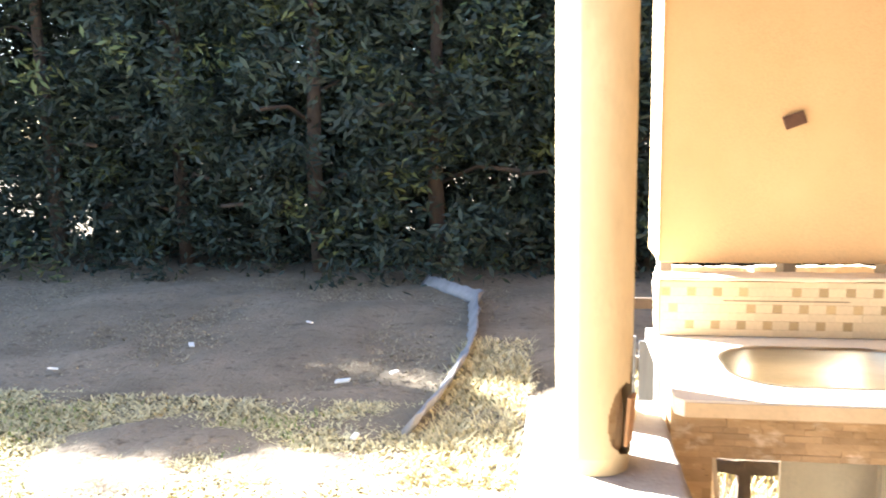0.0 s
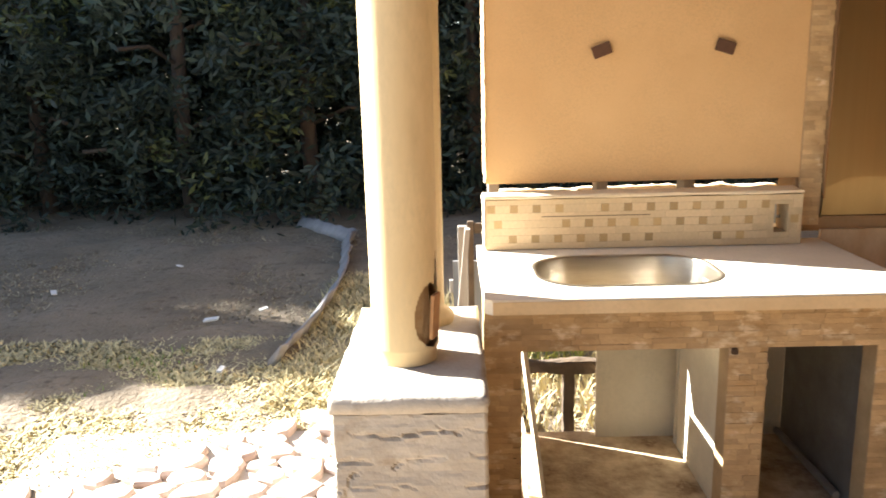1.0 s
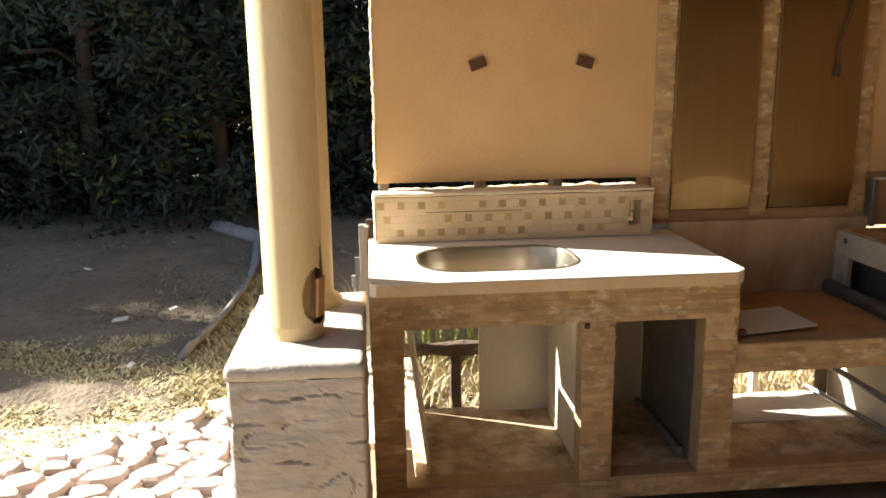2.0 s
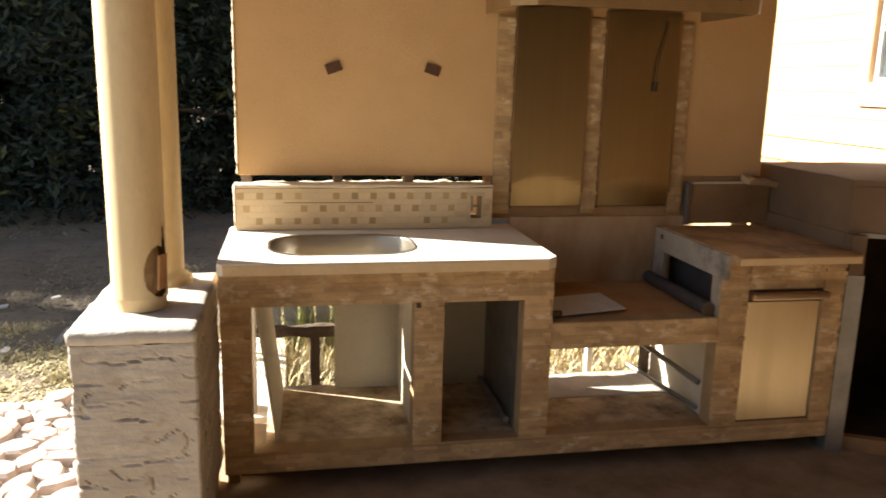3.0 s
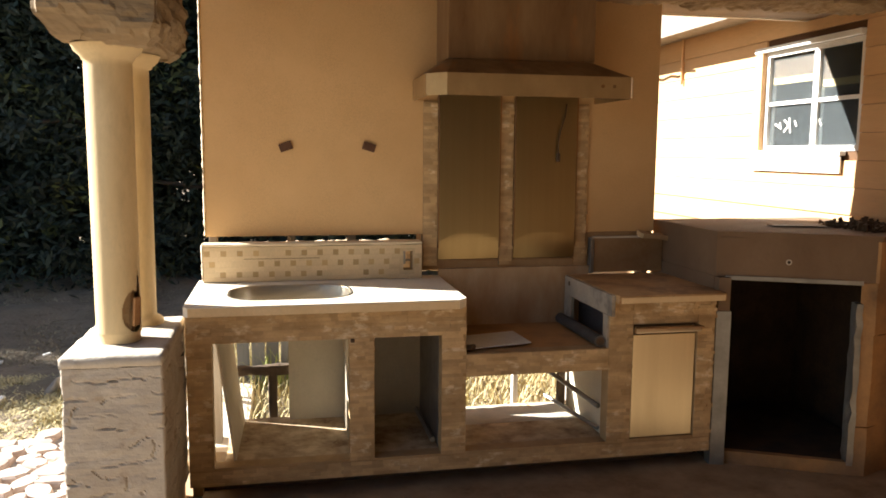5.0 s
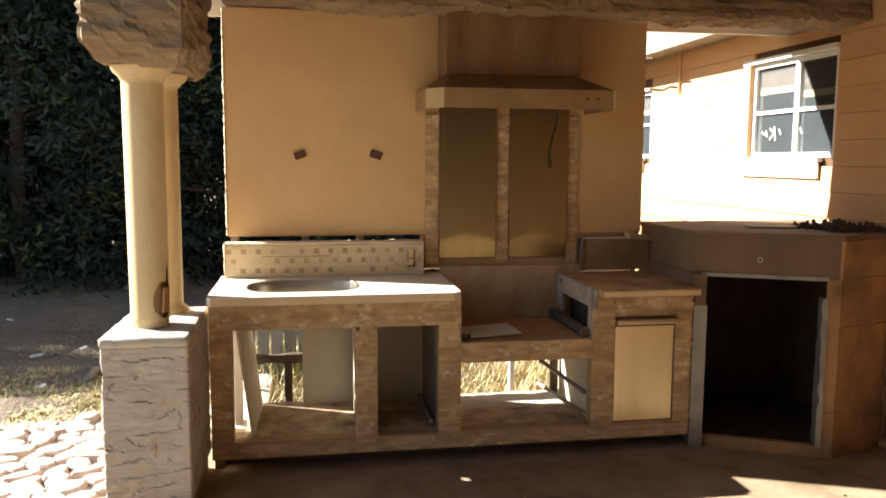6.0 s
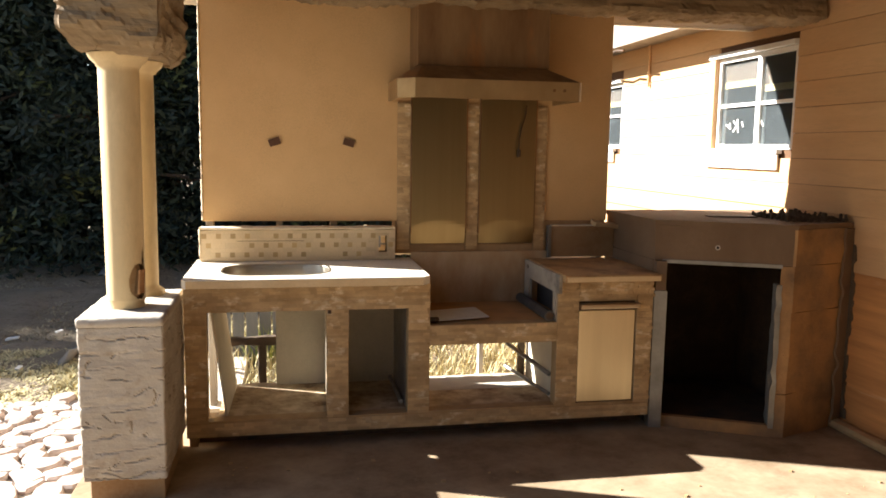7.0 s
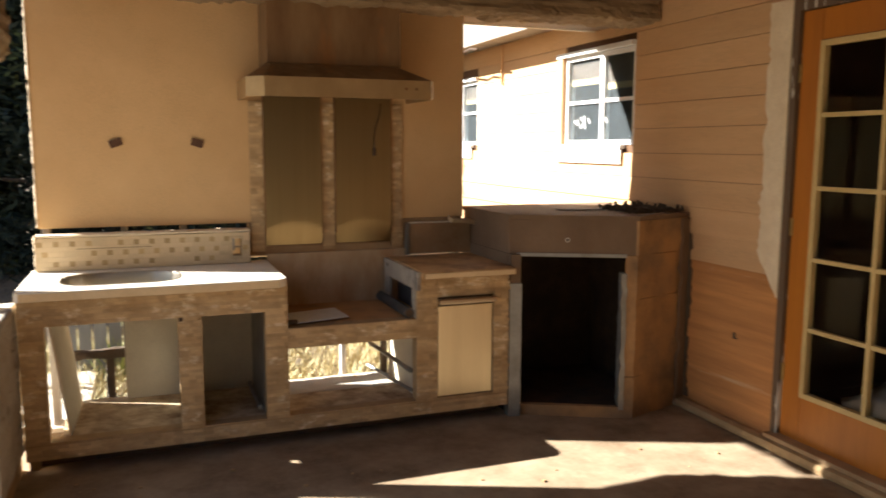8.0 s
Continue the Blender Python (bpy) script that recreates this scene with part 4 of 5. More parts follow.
put("coping", rock_box(0.778, 1.897, 2.532, 2.642, 1.091, 1.108, 0.03, 0.004, 14, seed=7.0, round_=0.004), M_PLASTER, splash, "broken mortar coping")
put("broken_end", rock_box(0.774, 0.7815, 2.538, 2.642, 0.913, 1.104, 0.011, 0.005, 16, seed=27.0, round_=0.004), M_PLASTER, splash, "ragged pale mortar end")
outlet = put("outlet_box", boxes((1.797, 1.808, 2.56, 2.63, 0.985, 1.050), (1.809, 1.843, 2.61, 2.62, 0.994, 1.003)), M_ZINC, splash, "open electrical box")
tile_me = {}
def tile_mesh(w, h, mat):
    key = (round(w, 4), round(h, 4), mat.name)
    if key not in tile_me:
        bm = bmesh.new()
        box(bm, -w / 2, w / 2, -0.002, 0.001, -h / 2, h / 2)
        tile_me[key] = mesh_of("tile", bm, mat)
    return tile_me[key]
def mosaic_tile(x, z, w, h, mat):
    ob = new("tile", tile_mesh(w, h, mat))
    ob.parent = splash
    ob.location = Vector((x, 2.5435, z)) - splash.location
# small tan squares set among longer cream tiles
PITCH, DOT = 0.080, 0.028
for r, (z0, z1, shift) in enumerate(((0.913, 0.935, 0.03), (0.935, 0.963, 0.0), (0.963, 0.989, 0.055), (0.989, 1.017, 0.028), (1.017, 1.043, 0.07), (1.043, 1.071, 0.004), (1.071, 1.0895, 0.03))):
    x, c = 0.784 - PITCH + shift, 0
    while x < 1.89:
        dotted = r % 2 == 1
        w = (DOT if c % 2 == 0 else PITCH - DOT) if dotted else PITCH
        a, b = max(x, 0.784), min(x + w, 1.891)
        z = (z0 + z1) / 2
        if b - a > 0.006 and not (b > 1.793 and a < 1.847 and 0.945 < z < 1.065):
            tan = dotted and c % 2 == 0 and rng.random() < 0.82
            mosaic_tile((a + b) / 2, z, b - a - 0.0005, z1 - z0 - 0.0005, M_TILE_B if tan else M_TILE_A)
        x += w
        c += 1

put("crack", boxes((0.98, 1.36, 2.5400, 2.5430, 1.0275, 1.0300)), M_WOOD_DARK, splash, "dark open crack between the tiles")
# end block beside the drawer counter
endb = thing("end_upstand", "brown board upstand with a metal end strip", "backsplash", at=(3.09, 2.63, 0.903))
put("board", boxes((2.885, 3.30, 2.615, 2.645, 0.908, 1.100), bev=0.003), M_BOARD_RUSTY, endb)
put("end_strip", boxes((2.862, 2.884, 2.605, 2.650, 0.903, 1.104), bev=0.002), M_ZINC, endb, "grey metal end strip")
put("top_strip", boxes((2.885, 3.20, 2.612, 2.648, 1.101, 1.108)), M_SLAB, endb, "pale top edge")
bm = bmesh.new()
box(bm, -0.09, 0.09, -0.04, 0.04, -0.012, 0.012, m=pose(3.235, 2.60, 1.112, 6, 10, 8))
bmesh.ops.subdivide_edges(bm, edges=bm.edges[:], cuts=4, use_grid_fill=True)
for v in bm.verts:
    v.co += 0.012 * noise.noise_vector(v.co * 14)
thing("cardboard_scrap", "torn tan cardboard scrap on the upstand", "cardboard", bm, M_CARD)

# ---- corner fireplace ----
A, B, C, D, E_ = (3.312, 2.76), (3.305, 2.04), (3.965, 1.715), (4.412, 1.86), (4.412, 2.76)
fire = thing("fireplace", "smoke-brown rendered corner fireplace with an empty opening", "fireplace", at=(3.9, 2.3, 0))
OPR = (3.905, 1.7445)
bm = bmesh.new()
prism(bm, [A, B, C, D, E_], 0.966, 1.165)
bmesh.ops.subdivide_edges(bm, edges=bm.edges[:], cuts=5, use_grid_fill=True)
for v in bm.verts:
    v.co += 0.006 * noise.noise_vector(v.co * 5)
put("breast", bm, M_BREAST, fire)
bm = bmesh.new()
prism(bm, [(3.300, 2.000), (3.352, 1.978), (3.362, 2.035), (3.304, 2.06)], 0.797, 0.9645)
put("jamb", bm, M_BREAST, fire, "brown rendered jamb above the metal strip")
put("side_wall", boxes((3.300, 3.311, 2.05, 2.75, 0.60, 0.965)), M_BREAST, fire, "smoked side wall behind the counter")
for n, (z0, z1) in enumerate(((0.0, 0.2475), (0.249, 0.4695), (0.471, 0.7065), (0.708, 0.964))):
    bm = bmesh.new()
    prism(bm, [(OPR[0], OPR[1]), C, D, (4.412, 2.2), (4.20, 2.1)], z0, z1)
    bmesh.ops.subdivide_edges(bm, edges=[e for e in bm.edges if e.calc_length() > 0.15], cuts=5, use_grid_fill=True)
    for v in bm.verts:
        v.co += 0.006 * noise.noise_vector(v.co * 6 + Vector((n * 3.1, 0, 0)))
    put("pier_block", bm, M_FIRE, fire, "orange-stained brown block")
bm = bmesh.new()
prism(bm, [(3.952, 1.715), (3.962, 1.704), (4.411, 1.849), (4.411, 1.866)], 0.9665, 1.1645)
bmesh.ops.subdivide_edges(bm, edges=bm.edges[:], cuts=6, use_grid_fill=True)
for v in bm.verts:
    v.co += 0.003 * noise.noise_vector(v.co * 9)
put("side_face", bm, M_FIRE, fire, "orange-stained render on the side face")
bm = bmesh.new()
prism(bm, [(4.34, 1.826), (4.345, 1.812), (4.411, 1.834), (4.411, 1.852)], 0.03, 1.16)
bmesh.ops.subdivide_edges(bm, edges=[e for e in bm.edges if e.calc_length() > 0.5], cuts=40, use_grid_fill=True)
for v in bm.verts:
    v.co.x += 0.03 * noise.noise(Vector((1, 2, v.co.z * 12))) * (v.co.x < 4.40)
put("mortar_edge", bm, M_BREAST, fire, "dark ragged mortar at the house wall")
bm = bmesh.new()
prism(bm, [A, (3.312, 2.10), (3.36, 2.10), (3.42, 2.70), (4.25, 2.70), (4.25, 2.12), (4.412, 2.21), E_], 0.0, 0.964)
put("firebox", bm, M_NEAR_BLACK, fire, "near-black firebox walls")
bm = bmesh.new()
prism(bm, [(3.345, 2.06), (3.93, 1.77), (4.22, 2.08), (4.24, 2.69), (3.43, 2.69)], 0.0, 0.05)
put("hearth", bm, M_NEAR_BLACK, fire, "near-black hearth")
bm = bmesh.new()
prism(bm, [(3.345, 2.012), (3.92, 1.728), (3.93, 1.765), (3.35, 2.055)], 0.0, 0.065)
put("kerb", bm, M_FIRE, fire, "brown broken hearth kerb")
bm = bmesh.new()
prism(bm, [(3.342, 2.012), (3.905, 1.735), (3.915, 1.755), (3.350, 2.035)], 0.952, 0.972)
put("lintel", bm, M_ZINC, fire, "pale steel lintel angle")
bm = bmesh.new()
prism(bm, [(3.292, 1.996), (3.358, 1.972), (3.366, 2.03), (3.297, 2.06)], 0.0, 0.795)
put("edge_panel", bm, M_ZINC, fire, "grey metal strip beside the opening")
bm = bmesh.new()
prism(bm, [(3.885, 1.742), (3.91, 1.732), (3.93, 1.80), (3.905, 1.81)], 0.05, 0.86)
bmesh.ops.subdivide_edges(bm, edges=bm.edges[:], cuts=14, use_grid_fill=True)
for v in bm.verts:
    v.co.x += 0.016 * noise.noise(v.co * 22)
put("edge_panel", bm, M_ZINC, fire, "jagged grey edge of the opening")
top = bmesh.new()
prism(top, [(3.302, 2.77), (3.295, 2.03), (3.965, 1.702), (4.412, 1.845), (4.412, 2.77)], 1.166, 1.192)
bmesh.ops.subdivide_edges(top, edges=top.edges[:], cuts=8, use_grid_fill=True)
for v in top.verts:
    v.co += 0.004 * noise.noise_vector(v.co * 11)
put("shelf", top, M_BREAST, fire, "dusty brown mantel shelf")
bm = bmesh.new()
nrm = Vector((-0.444, -0.896, 0)).normalized()
tube(bm, [Vector((3.605, 1.892, 1.05)) + nrm * -0.004, Vector((3.605, 1.892, 1.05)) + nrm * 0.006], 0.014, 16)
ring = put("pipe_hole", bm, M_SAND, fire, "pale ring round a gas hole")
# shade of the gas hole painted as a dark disc
bm = bmesh.new()
tube(bm, [Vector((3.605, 1.892, 1.05)) + nrm * 0.002, Vector((3.605, 1.892, 1.05)) + nrm * 0.0075], 0.008, 12)
put("pipe_mouth", bm, M_NEAR_BLACK, ring, "dark disc painting the shade of the gas hole")
bm = bmesh.new()
for i in range(640):
    u = rng.random()
    p = Vector((4.02 + 0.37 * u, 1.84 + 0.42 * rng.random(), 1.188 + 0.022 * rng.random()))
    s_ = 0.003 + 0.009 * rng.random() ** 2
    k = 3.5 if i % 6 == 0 else 1.0
    box(bm, -s_, s_, -s_ * 0.6, s_ * 0.6, -s_ * 0.3, s_ * k, m=pose(*p, 60 * rng.random() - 30, 60 * rng.random() - 30, 180 * rng.random()))
thing("debris_heap", "dark charred rubble heaped on the mantel shelf", "rubble", bm, M_WOOD_DARK, kind="stuff")
bm = bmesh.new()
box(bm, -0.14, 0.14, -0.05, 0.05, 0, 0.006, m=pose(3.86, 2.2, 1.195, 0, 0, -15))
thing("dark_plate", "thin dark plate lying on the mantel shelf", "plate", bm, M_IRON_SHADE)

# ---- split-stone pieces on the kitchen front ----
stone_me = []
for i in range(26):
    bm = bmesh.new()
    w, h, d = 0.030 + 0.0028 * i, 0.0169, 0.0035 + 0.0022 * rng.random()
    vs = box(bm, -w / 2, w / 2, -d, 0.004, -h / 2, h / 2)
    for v in vs:
        if v.co.y < 0:
            v.co.y += (rng.random() - 0.5) * 0.002
            v.co.x *= 0.996
            v.co.z *= 0.992
    stone_me.append(mesh_of("stone_piece", bm, M_VENEER))


def courses(x0, x1, z0, z1, seed):
    """Courses of pieces of uneven length: place and mesh for each."""
    r = random.Random(seed)
    z = z0 + 0.0085
    while z + 0.0075 < z1 + 0.004:
        x = x0
        while x < x1 - 0.012:
            i = r.randrange(26)
            w = 0.030 + 0.0028 * i + 0.0007
            if x + w > x1:
                i = max(0, min(25, int((x1 - x - 0.0315) / 0.0028)))
                w = 0.0315 + 0.0028 * i
                if x + w > x1 + 0.012:
                    break
            yield x + w / 2, z, w, i
            x += w
        z += 0.017


def clear(x, z, w):
    return all(not (x + w / 2 > o[0] + 0.004 and x - w / 2 < o[1] - 0.004 and z + 0.0075 > o[2] + 0.003 and z - 0.0075 < o[3] - 0.003) for o in OPS)


posts = [(0.752, 0.86), (0.86, 1.463), (1.463, 1.578), (1.578, 1.893), (1.893, 2.01), (2.01, 2.722), (2.722, 2.846), (2.846, 3.19), (3.19, 3.285)]
bands = [(0.752, 3.285, 0.077, 0.150)] + [(a, b, 0.153, 0.728) for a, b in posts]
bands += [(a, b, 0.7295, 0.866) for a, b in ((0.752, 2.01), (2.01, 2.722), (2.722, 2.846), (2.846, 3.19), (3.19, 3.285))]
todo = []
for n, (a, b, c, d) in enumerate(bands):
    todo += [q for q in courses(a, b, c, d, 40 + n) if clear(q[0], q[1], q[2])]
near = sorted(todo, key=lambda q: (q[0] - 1.1) ** 2 + (q[1] - 0.75) ** 2)
for x, z, w, i in near[:295]:
    ob = new("stone_piece", stone_me[i])
    ob.parent = kit
    ob.location = Vector((x, FY + 0.009, z)) - kit.location
bm = bmesh.new()
verts, faces = [], []
for x, z, w, i in near[295:]:
    me = stone_me[i]
    o = len(verts)
    verts += [(v.co.x + x - kit.location.x, v.co.y + FY + 0.009 - kit.location.y, v.co.z + z) for v in me.vertices]
    faces += [[k + o for k in p.vertices] for p in me.polygons]
bm.free()
me = bpy.data.meshes.new("stone_veneer")
me.from_pydata(verts, [], faces)
me.materials.append(M_VENEER)
ob = new("stone_veneer", me)
ob.parent = kit
tagged(ob, "small split travertine pieces in courses", kind="stuff")

for n, (a, b) in enumerate(((1.915, 1.992), (2.338, 2.413), (2.773, 2.842))):
    strip = thing("stone_strip", "rough split-stone strip beside a steel panel", "stone strip", at=((a + b) / 2, 2.64, 0.96), group="stone strips under the hood")
    put("bed", boxes((a, b, 2.634, 2.6445, 0.96, 1.84)), M_MORTAR, strip)
    for x, z, w, i in courses(a, b, 0.962, 1.838, 70 + n):
        ob = new("stone_piece", stone_me[i])
        ob.parent = strip
        ob.location = Vector((x, 2.6335, z)) - strip.location

# ---- behind the kitchen ----
part("rail", rock_box(0.845, 1.52, 2.70, 2.76, 0.372, 0.428, 0.02, 0.010, 14, seed=13.0, round_=0.006), M_WOOD_DARK, wall, "dark rotten rail")
part("stud", rock_box(1.085, 1.135, 2.72, 2.76, 0.0, 0.384, 0.03, 0.006, 12, seed=11.0, round_=0.004), M_WOOD_DARK, wall, "dark rotten stud")
part("stud", boxes((2.465, 2.495, 2.74, 2.78, 0.0, 0.62), bev=0.003), M_WHITE, wall, "white painted stud")
thing("footing", "pale concrete strip behind the open end of the kitchen", "footing", rock_box(0.56, 0.97, 2.66, 3.85, GZ - 0.03, 0.015, 0.05, 0.006, 6, seed=21.0, round_=0.01), M_SLAB, kind="structure")
fence = thing("board_fence", "low weathered grey board fence in dry grass", "fence", at=(1.1, 3.95, GZ))
for i in range(13):
    x = 0.66 + i * 0.098
    put("board", boxes((x, x + 0.092 - 0.012 * rng.random(), 3.94, 3.96, GZ, 0.50 + 0.05 * rng.random())), M_FENCE, fence)
put("rail", boxes((0.64, 1.95, 3.962, 3.99, 0.36, 0.43), bev=0.004), M_WOOD_OLD, fence, "grey timber rail behind the boards")
for x in (0.69, 1.85):
    put("post", boxes((x, x + 0.05, 3.89, 3.938, GZ, 0.74), bev=0.005), M_WOOD_OLD, fence)
planter = thing("timber_frame", "old grey timber frame standing in the grass", "frame", at=(0.80, 3.6, GZ))
for b in ((0.735, 0.765, 3.55, 3.58, GZ, 0.83), (0.766, 1.0, 3.552, 3.575, 0.77, 0.82)):
    put("timber", boxes(b, bev=0.004), M_WOOD_DARK, planter)
bm = bmesh.new()
box(bm, -0.012, 0.012, -0.03, 0.03, 0, 0.86, m=pose(0.645, 3.5, GZ, 0, 6, 0))
thing("leaning_board", "thin pale board leaning by the fence", "board", bm, M_WOOD_OLD)

# ---- lawn, cobbles, edging ----
paving = thing("paving", "bed of pale river cobbles beside the patio", "paving", kind="structure",
               bm=boxes((-1.15, 0.298, -3.0, 3.15, -0.12, GZ - 0.004)), mat=M_SAND)
cob = []
for i in range(7):
    bm = bmesh.new()
    n = 10
    sx, sy, sz = 0.095 + 0.04 * rng.random(), 0.066 + 0.024 * rng.random(), 0.030 + 0.014 * rng.random()
    rad = [1 + 0.34 * (rng.random() - 0.5) for _ in range(n)]
    rows = []
    for q, h in ((0.98, -0.3), (1.0, 0.45), (0.86, 0.88)):
        rows.append([bm.verts.new((sx * q * rad[k] * math.cos(2 * math.pi * k / n), sy * q * rad[k] * math.sin(2 * math.pi * k / n), sz * h)) for k in range(n)])
    for a, b in zip(rows, rows[1:]):
        for k in range(n):
            bm.faces.new((a[k], a[(k + 1) % n], b[(k + 1) % n], b[k]))
    t = bm.verts.new((0, 0, sz))
    for k in range(n):
        bm.faces.new((rows[-1][k], rows[-1][(k + 1) % n], t))
    cob.append(mesh_of("cobble", bm, M_COBBLE))
y = 0.9
row = 0
while y < 3.28:
    x = 0.24 - (row % 2) * 0.07
    left = -1.1 if y < 2.6 else -1.1 + (y - 2.6) * 1.5 + 0.12 * rng.random()
    while x > left:
        ob = new("cobble", cob[rng.randrange(7)])
        ob.parent = paving
        ob.matrix_basis = pose(x + 0.03 * (rng.random() - 0.5), y + 0.03 * (rng.random() - 0.5), GZ + 0.004, 8 * (rng.random() - 0.5), 8 * (rng.random() - 0.5), 360 * rng.random()) @ Matrix.Diagonal((0.55 + 0.5 * rng.random(), 0.5 + 0.42 * rng.random(), 0.6 + 0.3 * rng.random(), 1))
        x -= 0.142 + 0.05 * rng.random()
    y += 0.112
    row += 1

bm = bmesh.new()
pts = []
for i in range(61):
    u = i / 60
    y = 4.0 + 3.35 * min(1, u / 0.75)
    x = -0.33 + 0.12 * math.sin(u * 4.5)
    if u > 0.75:
        k = (u - 0.75) / 0.25
        x, y = -0.25 - 0.75 * k, 7.35 + 0.95 * k
    pts.append((x + 0.02 * noise.noise(Vector((u * 30, 1, 0))), y, GZ + 0.02 + 0.02 * noise.noise(Vector((u * 18, 5, 0)))))
cols = []
for i, (x, y, z) in enumerate(pts):
    k = 0.03 * noise.noise(Vector((i * 0.31, 2, 0)))
    cols.append([bm.verts.new((x + u, y + k, z + w + 0.5 * k)) for u, w in ((-0.075, -0.05), (-0.055, 0.0), (0.015, 0.085), (0.030, 0.080), (-0.035, -0.05))])
for a, b in zip(cols, cols[1:]):
    for i in range(5):
        bm.faces.new((a[i], a[(i + 1) % 5], b[(i + 1) % 5], b[i]))
bm.faces.new(cols[0])
bm.faces.new(cols[-1])
bmesh.ops.recalc_face_normals(bm, faces=bm.faces)
for v in bm.verts:
    v.co += 0.022 * noise.noise_vector(v.co * 11)
thing("lawn_edging", "leaning grey plastic edging curving across the lawn", "edging", bm, M_EDGE, smooth=True)


def blades(name, label, count, area, tall, width, mat, seed, keep=None, fall=(0.2, 1.1)):
    """Loose blades as one mesh: each a bent strip of two faces."""
    r = np.random.RandomState(seed)
    x = r.uniform(area[0], area[1], count)
    y = r.uniform(area[2], area[3], count)
    if keep is not None:
        k = np.array([keep(a, b) > c for a, b, c in zip(x, y, r.uniform(0, 1, count))])
        x, y = x[k], y[k]
    n = len(x)
    h = tall[0] + (tall[1] - tall[0]) * r.uniform(0, 1, n) ** 2
    a = r.uniform(0, 2 * np.pi, n)
    lean = r.uniform(fall[0], fall[1], n) * h
    w = width * r.uniform(0.6, 1.4, n)
    dx, dy = np.cos(a), np.sin(a)
    z0 = np.full(n, GZ - 0.02)
    v = np.empty((n, 5, 3))
    v[:, 0] = np.stack((x - dy * w, y + dx * w, z0), 1)
    v[:, 1] = np.stack((x + dy * w, y - dx * w, z0), 1)
    v[:, 2] = np.stack((x + dx * lean * 0.35 + dy * w * 0.8, y + dy * lean * 0.35 - dx * w * 0.8, z0 + h * 0.6), 1)
    v[:, 3] = np.stack((x + dx * lean * 0.35 - dy * w * 0.8, y + dy * lean * 0.35 + dx * w * 0.8, z0 + h * 0.6), 1)
    v[:, 4] = np.stack((x + dx * lean, y + dy * lean, z0 + h), 1)
    b = (np.arange(n) * 5)[:, None]
    faces = np.concatenate((b + np.array([0, 1, 2, 3]),), 0).tolist() + (b + np.array([3, 2, 4])).tolist()
    me = bpy.data.meshes.new(name)
    me.from_pydata(v.reshape(-1, 3).tolist(), [], faces)
    me.materials.append(mat)
    return tagged(new(name, me), label, "grass", kind="stuff")


def off_stones(x, y):
    if x > -1.1 and y < 3.2 and y < 2.6 + (x + 1.1) / 1.5:
        return 0.0
    if y < 4.3:
        return 1.0
    return 0.35 + 0.5 * (noise.noise(Vector((x * 0.8, y * 0.8, 2.0))) > 0.05)


blades("dry_grass", "short dry lawn grass coloured as if shaded", 70000, (-7.5, 0.7, 1.5, 8.6), (0.006, 0.022), 0.006, M_STRAW_SHADED, 1, off_stones, (1.0, 2.6))
blades("tall_dry_grass", "tall dry grass and stalks behind the kitchen", 15000, (0.55, 4.35, 3.05, 5.25), (0.03, 0.20), 0.004, M_STRAW, 2)
# paler, thicker grass laid over the sunlit zone to brighten it
blades("sunny_grass", "thick straw grass kept pale for the sunlit lawn's edge", 80000, (-4.6, 0.3, 2.4, 4.5), (0.012, 0.036), 0.0065, M_STRAW, 8,
       lambda x, y: 0.0 if x > -1.1 and y < 3.15 and y < 2.6 + (x + 1.1) / 1.5 else (0.55 + 0.45 * (noise.noise(Vector((x * 2.6, y * 2.6, 5.0))) > -0.05)), (0.9, 2.2))
blades("green_weeds", "green weeds among the straw", 7000, (-3.5, -0.2, 2.5, 4.3), (0.012, 0.05), 0.005, M_GREEN, 3, lambda x, y: max(0.0, noise.noise(Vector((x * 1.3, y * 1.3, 7.0))) * 2.5) * (x < -1.1 or y > 3.5))
blades("tussock", "pale dry tussock along the edging", 8200, (-0.32, 0.25, 3.4, 6.0), (0.02, 0.075), 0.005, M_STRAW, 4, lambda x, y: 1.0 if x > -0.27 else 0.1, (0.7, 1.8))
blades("weed_stalks", "green weed stalks near the fence", 70, (1.0, 1.35, 3.75, 3.92), (0.18, 0.42), 0.006, M_GREEN, 5)

for i, (x, y, s_) in enumerate(((-0.96, 4.83, 0.05), (-0.66, 5.05, 0.03), (-0.63, 3.9, 0.03), (-2.4, 5.6, 0.04), (-1.7, 6.4, 0.03), (-3.1, 4.9, 0.035))):
    bm = bmesh.new()
    box(bm, -s_, s_, -s_ * 0.5, s_ * 0.5, 0, 0.012, bev=0.002, m=pose(x, y, GZ + 0.012, 6, -8, 40 * i))
    thing("litter", "small pale scrap lying on the dry lawn", "litter", bm, M_PAPER, group="scraps on the lawn")

# crumbs on the patio floor
bm = bmesh.new()
for i in range(60):
    x, y = 0.9 + 3.3 * rng.random(), 0.2 + 1.75 * rng.random()
    s_ = 0.003 + 0.008 * rng.random() ** 2
    box(bm, -s_, s_, -s_, s_ * 0.6, 0, s_ * 0.8, m=pose(x, y, 0.0005, 0, 0, 180 * rng.random()))
thing("floor_crumbs", "crumbs of stone and leaf on the floor", "crumbs", bm, M_MORTAR, kind="stuff")


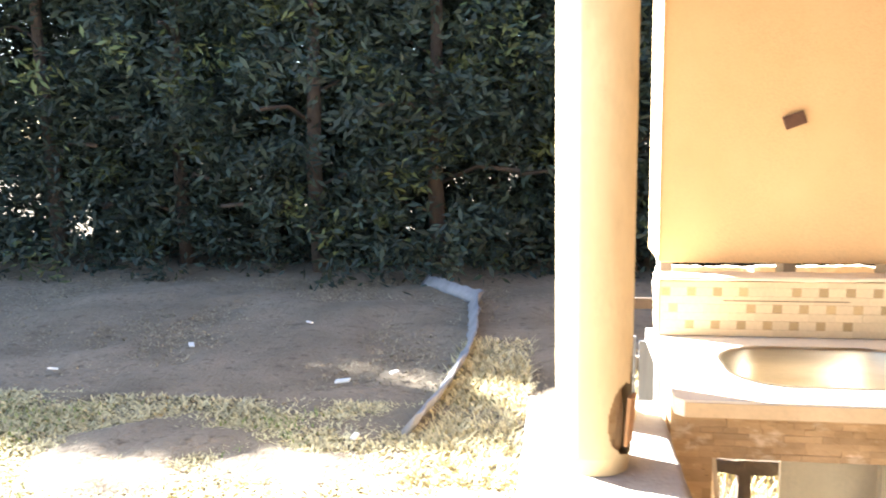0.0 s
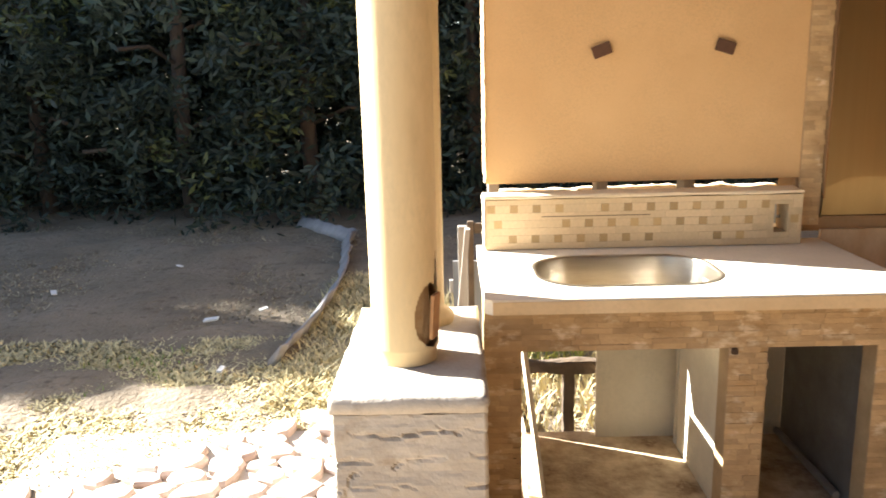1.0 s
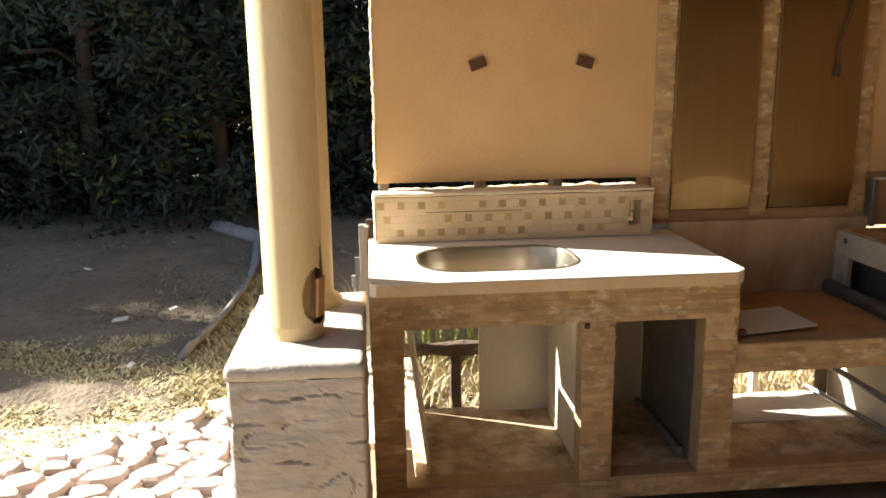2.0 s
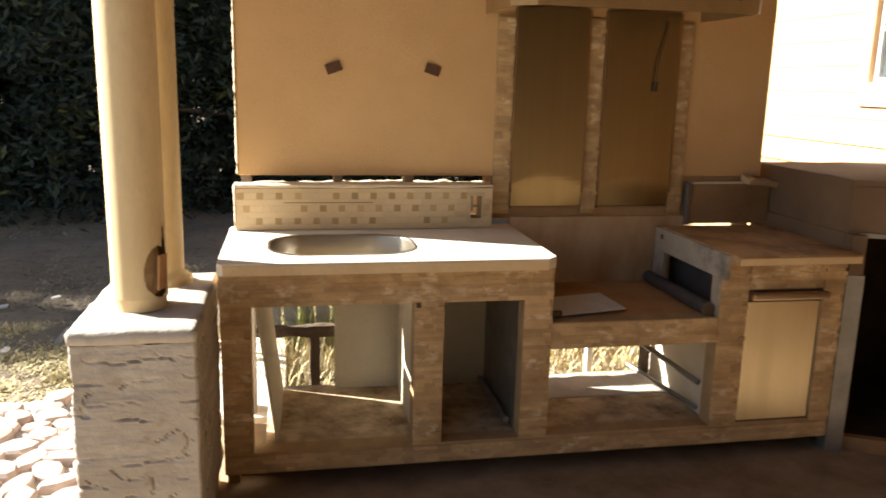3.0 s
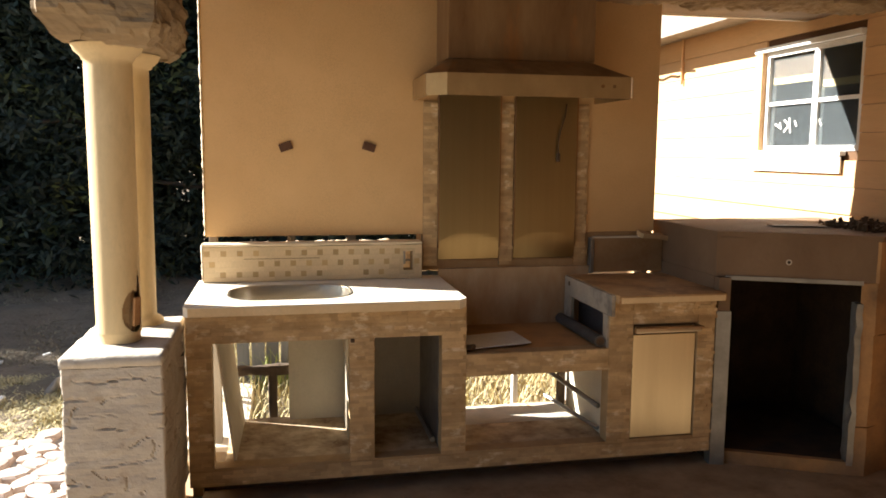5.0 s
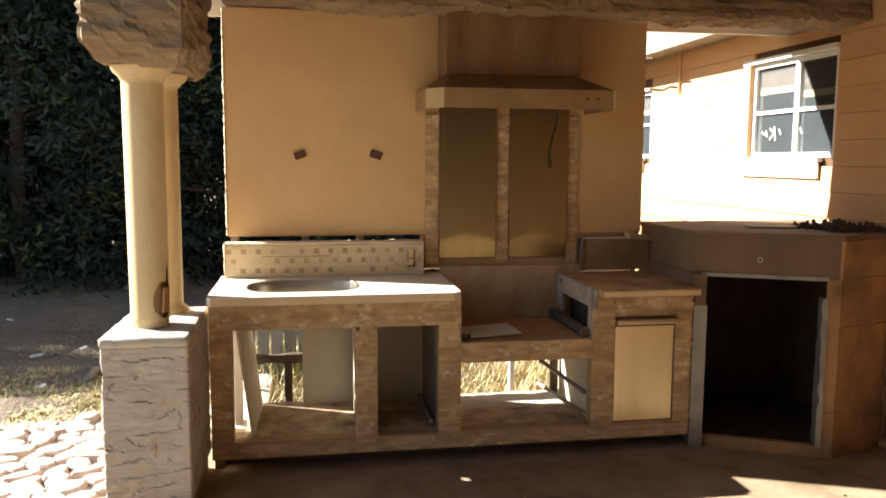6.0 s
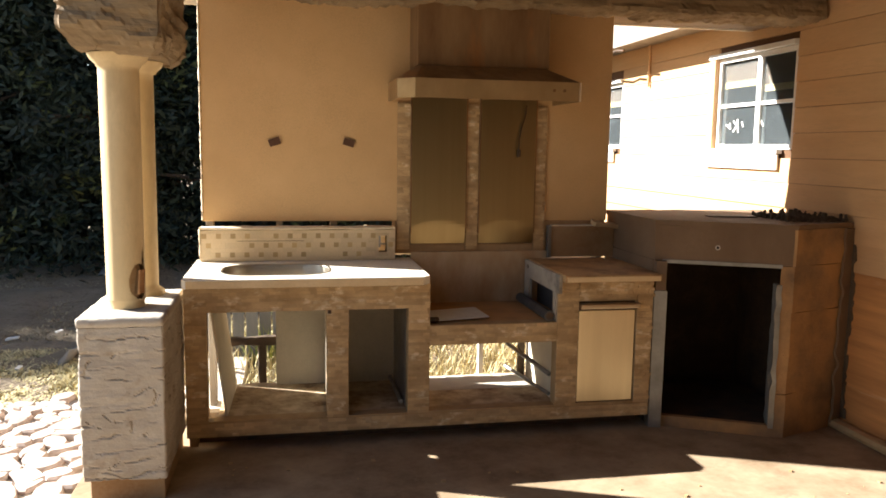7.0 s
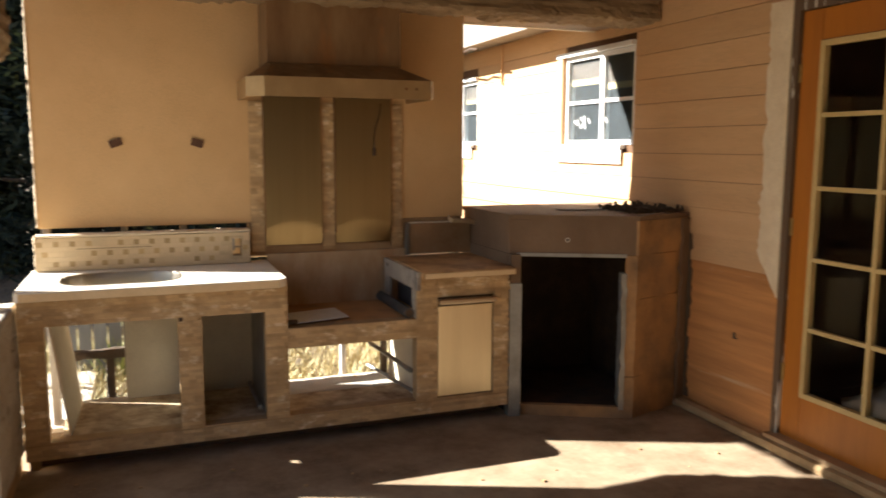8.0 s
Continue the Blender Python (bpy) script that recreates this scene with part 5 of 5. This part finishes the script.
# ---- trees ----
def tree_meshes(seed):
    r = np.random.RandomState(seed)
    bm = bmesh.new()
    tube(bm, [(0, 0, -0.1), (0.05, 0.02, 1.5), (-0.04, 0.06, 3.5), (0.03, 0.0, 6.0), (0, 0, 8.0)], 0.13, 9)
    for v in bm.verts:
        k = 1 - 0.85 * max(0, v.co.z) / 8
        v.co.x *= k
        v.co.y *= k
    for i in range(14):
        z = 0.8 + 6.2 * i / 14
        a = i * 2.4 + r.uniform(-0.3, 0.3)
        ln = 1.5 * (1 - z / 10)
        tube(bm, [(0, 0, z), (ln * 0.5 * math.cos(a), ln * 0.5 * math.sin(a), z + 0.25), (ln * math.cos(a), ln * math.sin(a), z + 0.2)], 0.03, 5)
    trunk = mesh_of("trunk", bm, M_BARK, True)
    cl = 430
    z = 8.3 * r.uniform(0, 1, cl) ** 0.85
    a = r.uniform(0, 2 * np.pi, cl)
    prof = 1.55 * np.clip(1.05 - (z / 8.6) ** 2.2, 0.05, 1) * (0.86 + 0.2 * np.sin(z * 2.1 + seed) + 0.12 * np.sin(a * 3 + z))
    rad = prof * r.uniform(0.45, 1.05, cl)
    cen = np.stack((rad * np.cos(a), rad * np.sin(a), z + 0.1), 1)
    size = r.uniform(0.16, 0.42, cl)
    per = 64
    n = cl * per
    c = np.repeat(cen, per, 0) + r.normal(0, 1, (n, 3)) * np.repeat(size, per)[:, None] * np.array([0.62, 0.62, 0.5])
    c[:, 2] = np.maximum(c[:, 2], 0.03)
    s = r.uniform(0.03, 0.075, n)
    u = r.normal(0, 1, (n, 3))
    u[:, 2] = u[:, 2] * 0.6 - 0.5
    u /= np.linalg.norm(u, axis=1)[:, None]
    w = np.cross(u, r.normal(0, 1, (n, 3)))
    w /= np.linalg.norm(w, axis=1)[:, None]
    u, w = u * s[:, None] * 1.5, w * s[:, None] * 0.45
    v = np.stack((c - u, c + w, c + u, c - w), 1).reshape(-1, 3)
    f = (np.arange(n) * 4)[:, None] + np.arange(4)
    me = bpy.data.meshes.new("crown")
    me.from_pydata(v.tolist(), [], f.tolist())
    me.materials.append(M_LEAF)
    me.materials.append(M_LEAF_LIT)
    # random clusters get the colour of sunlit leaves
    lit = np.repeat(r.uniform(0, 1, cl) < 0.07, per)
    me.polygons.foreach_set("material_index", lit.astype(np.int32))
    return trunk, me


kinds = [tree_meshes(k) for k in (1, 2, 3)]
first = []
for t_me, c_me in kinds:
    ob = thing("tree", "tall dark green conifer branched to the ground", "tree", at=(0, 0, GZ), group="trees along the lawn")
    tr = new("trunk", t_me)
    tr.parent = ob
    cr = new("crown", c_me)
    cr.parent = ob
    first.append(ob)
spots = []
# trees left of x -11.5 are unseen, made taller to place the lawn's shadow edge
for i in range(17):
    x = -21.5 + 1.72 * i + 0.5 * (rng.random() - 0.5)
    spots.append((x, 9.4 + 0.5 * (rng.random() - 0.5), (1.02 if x < -11.5 else 0.80) + 0.05 * rng.random()))
for i in range(24):
    x = -22 + 1.3 * i + 0.9 * rng.random()
    spots.append((x, 11.2 + 0.8 * rng.random(), 0.90 + 0.06 * rng.random()))
for x in (-5.2, -3.6, -2.0, -0.6, 0.9):
    spots.append((x + 0.4 * rng.random(), 10.3, 0.78))
for i, (x, y, k) in enumerate(spots):
    m = pose(x, y, GZ - 0.03, 0, 0, 360 * rng.random())
    if i >= 3:
        j = i % 3
        copy_thing(first[j], m @ Matrix.Diagonal((k / size[j],) * 3 + (1,)))
    else:
        size = spots[0][2], spots[1][2], spots[2][2]
        first[i].matrix_basis = m @ Matrix.Diagonal((k, k, k, 1))
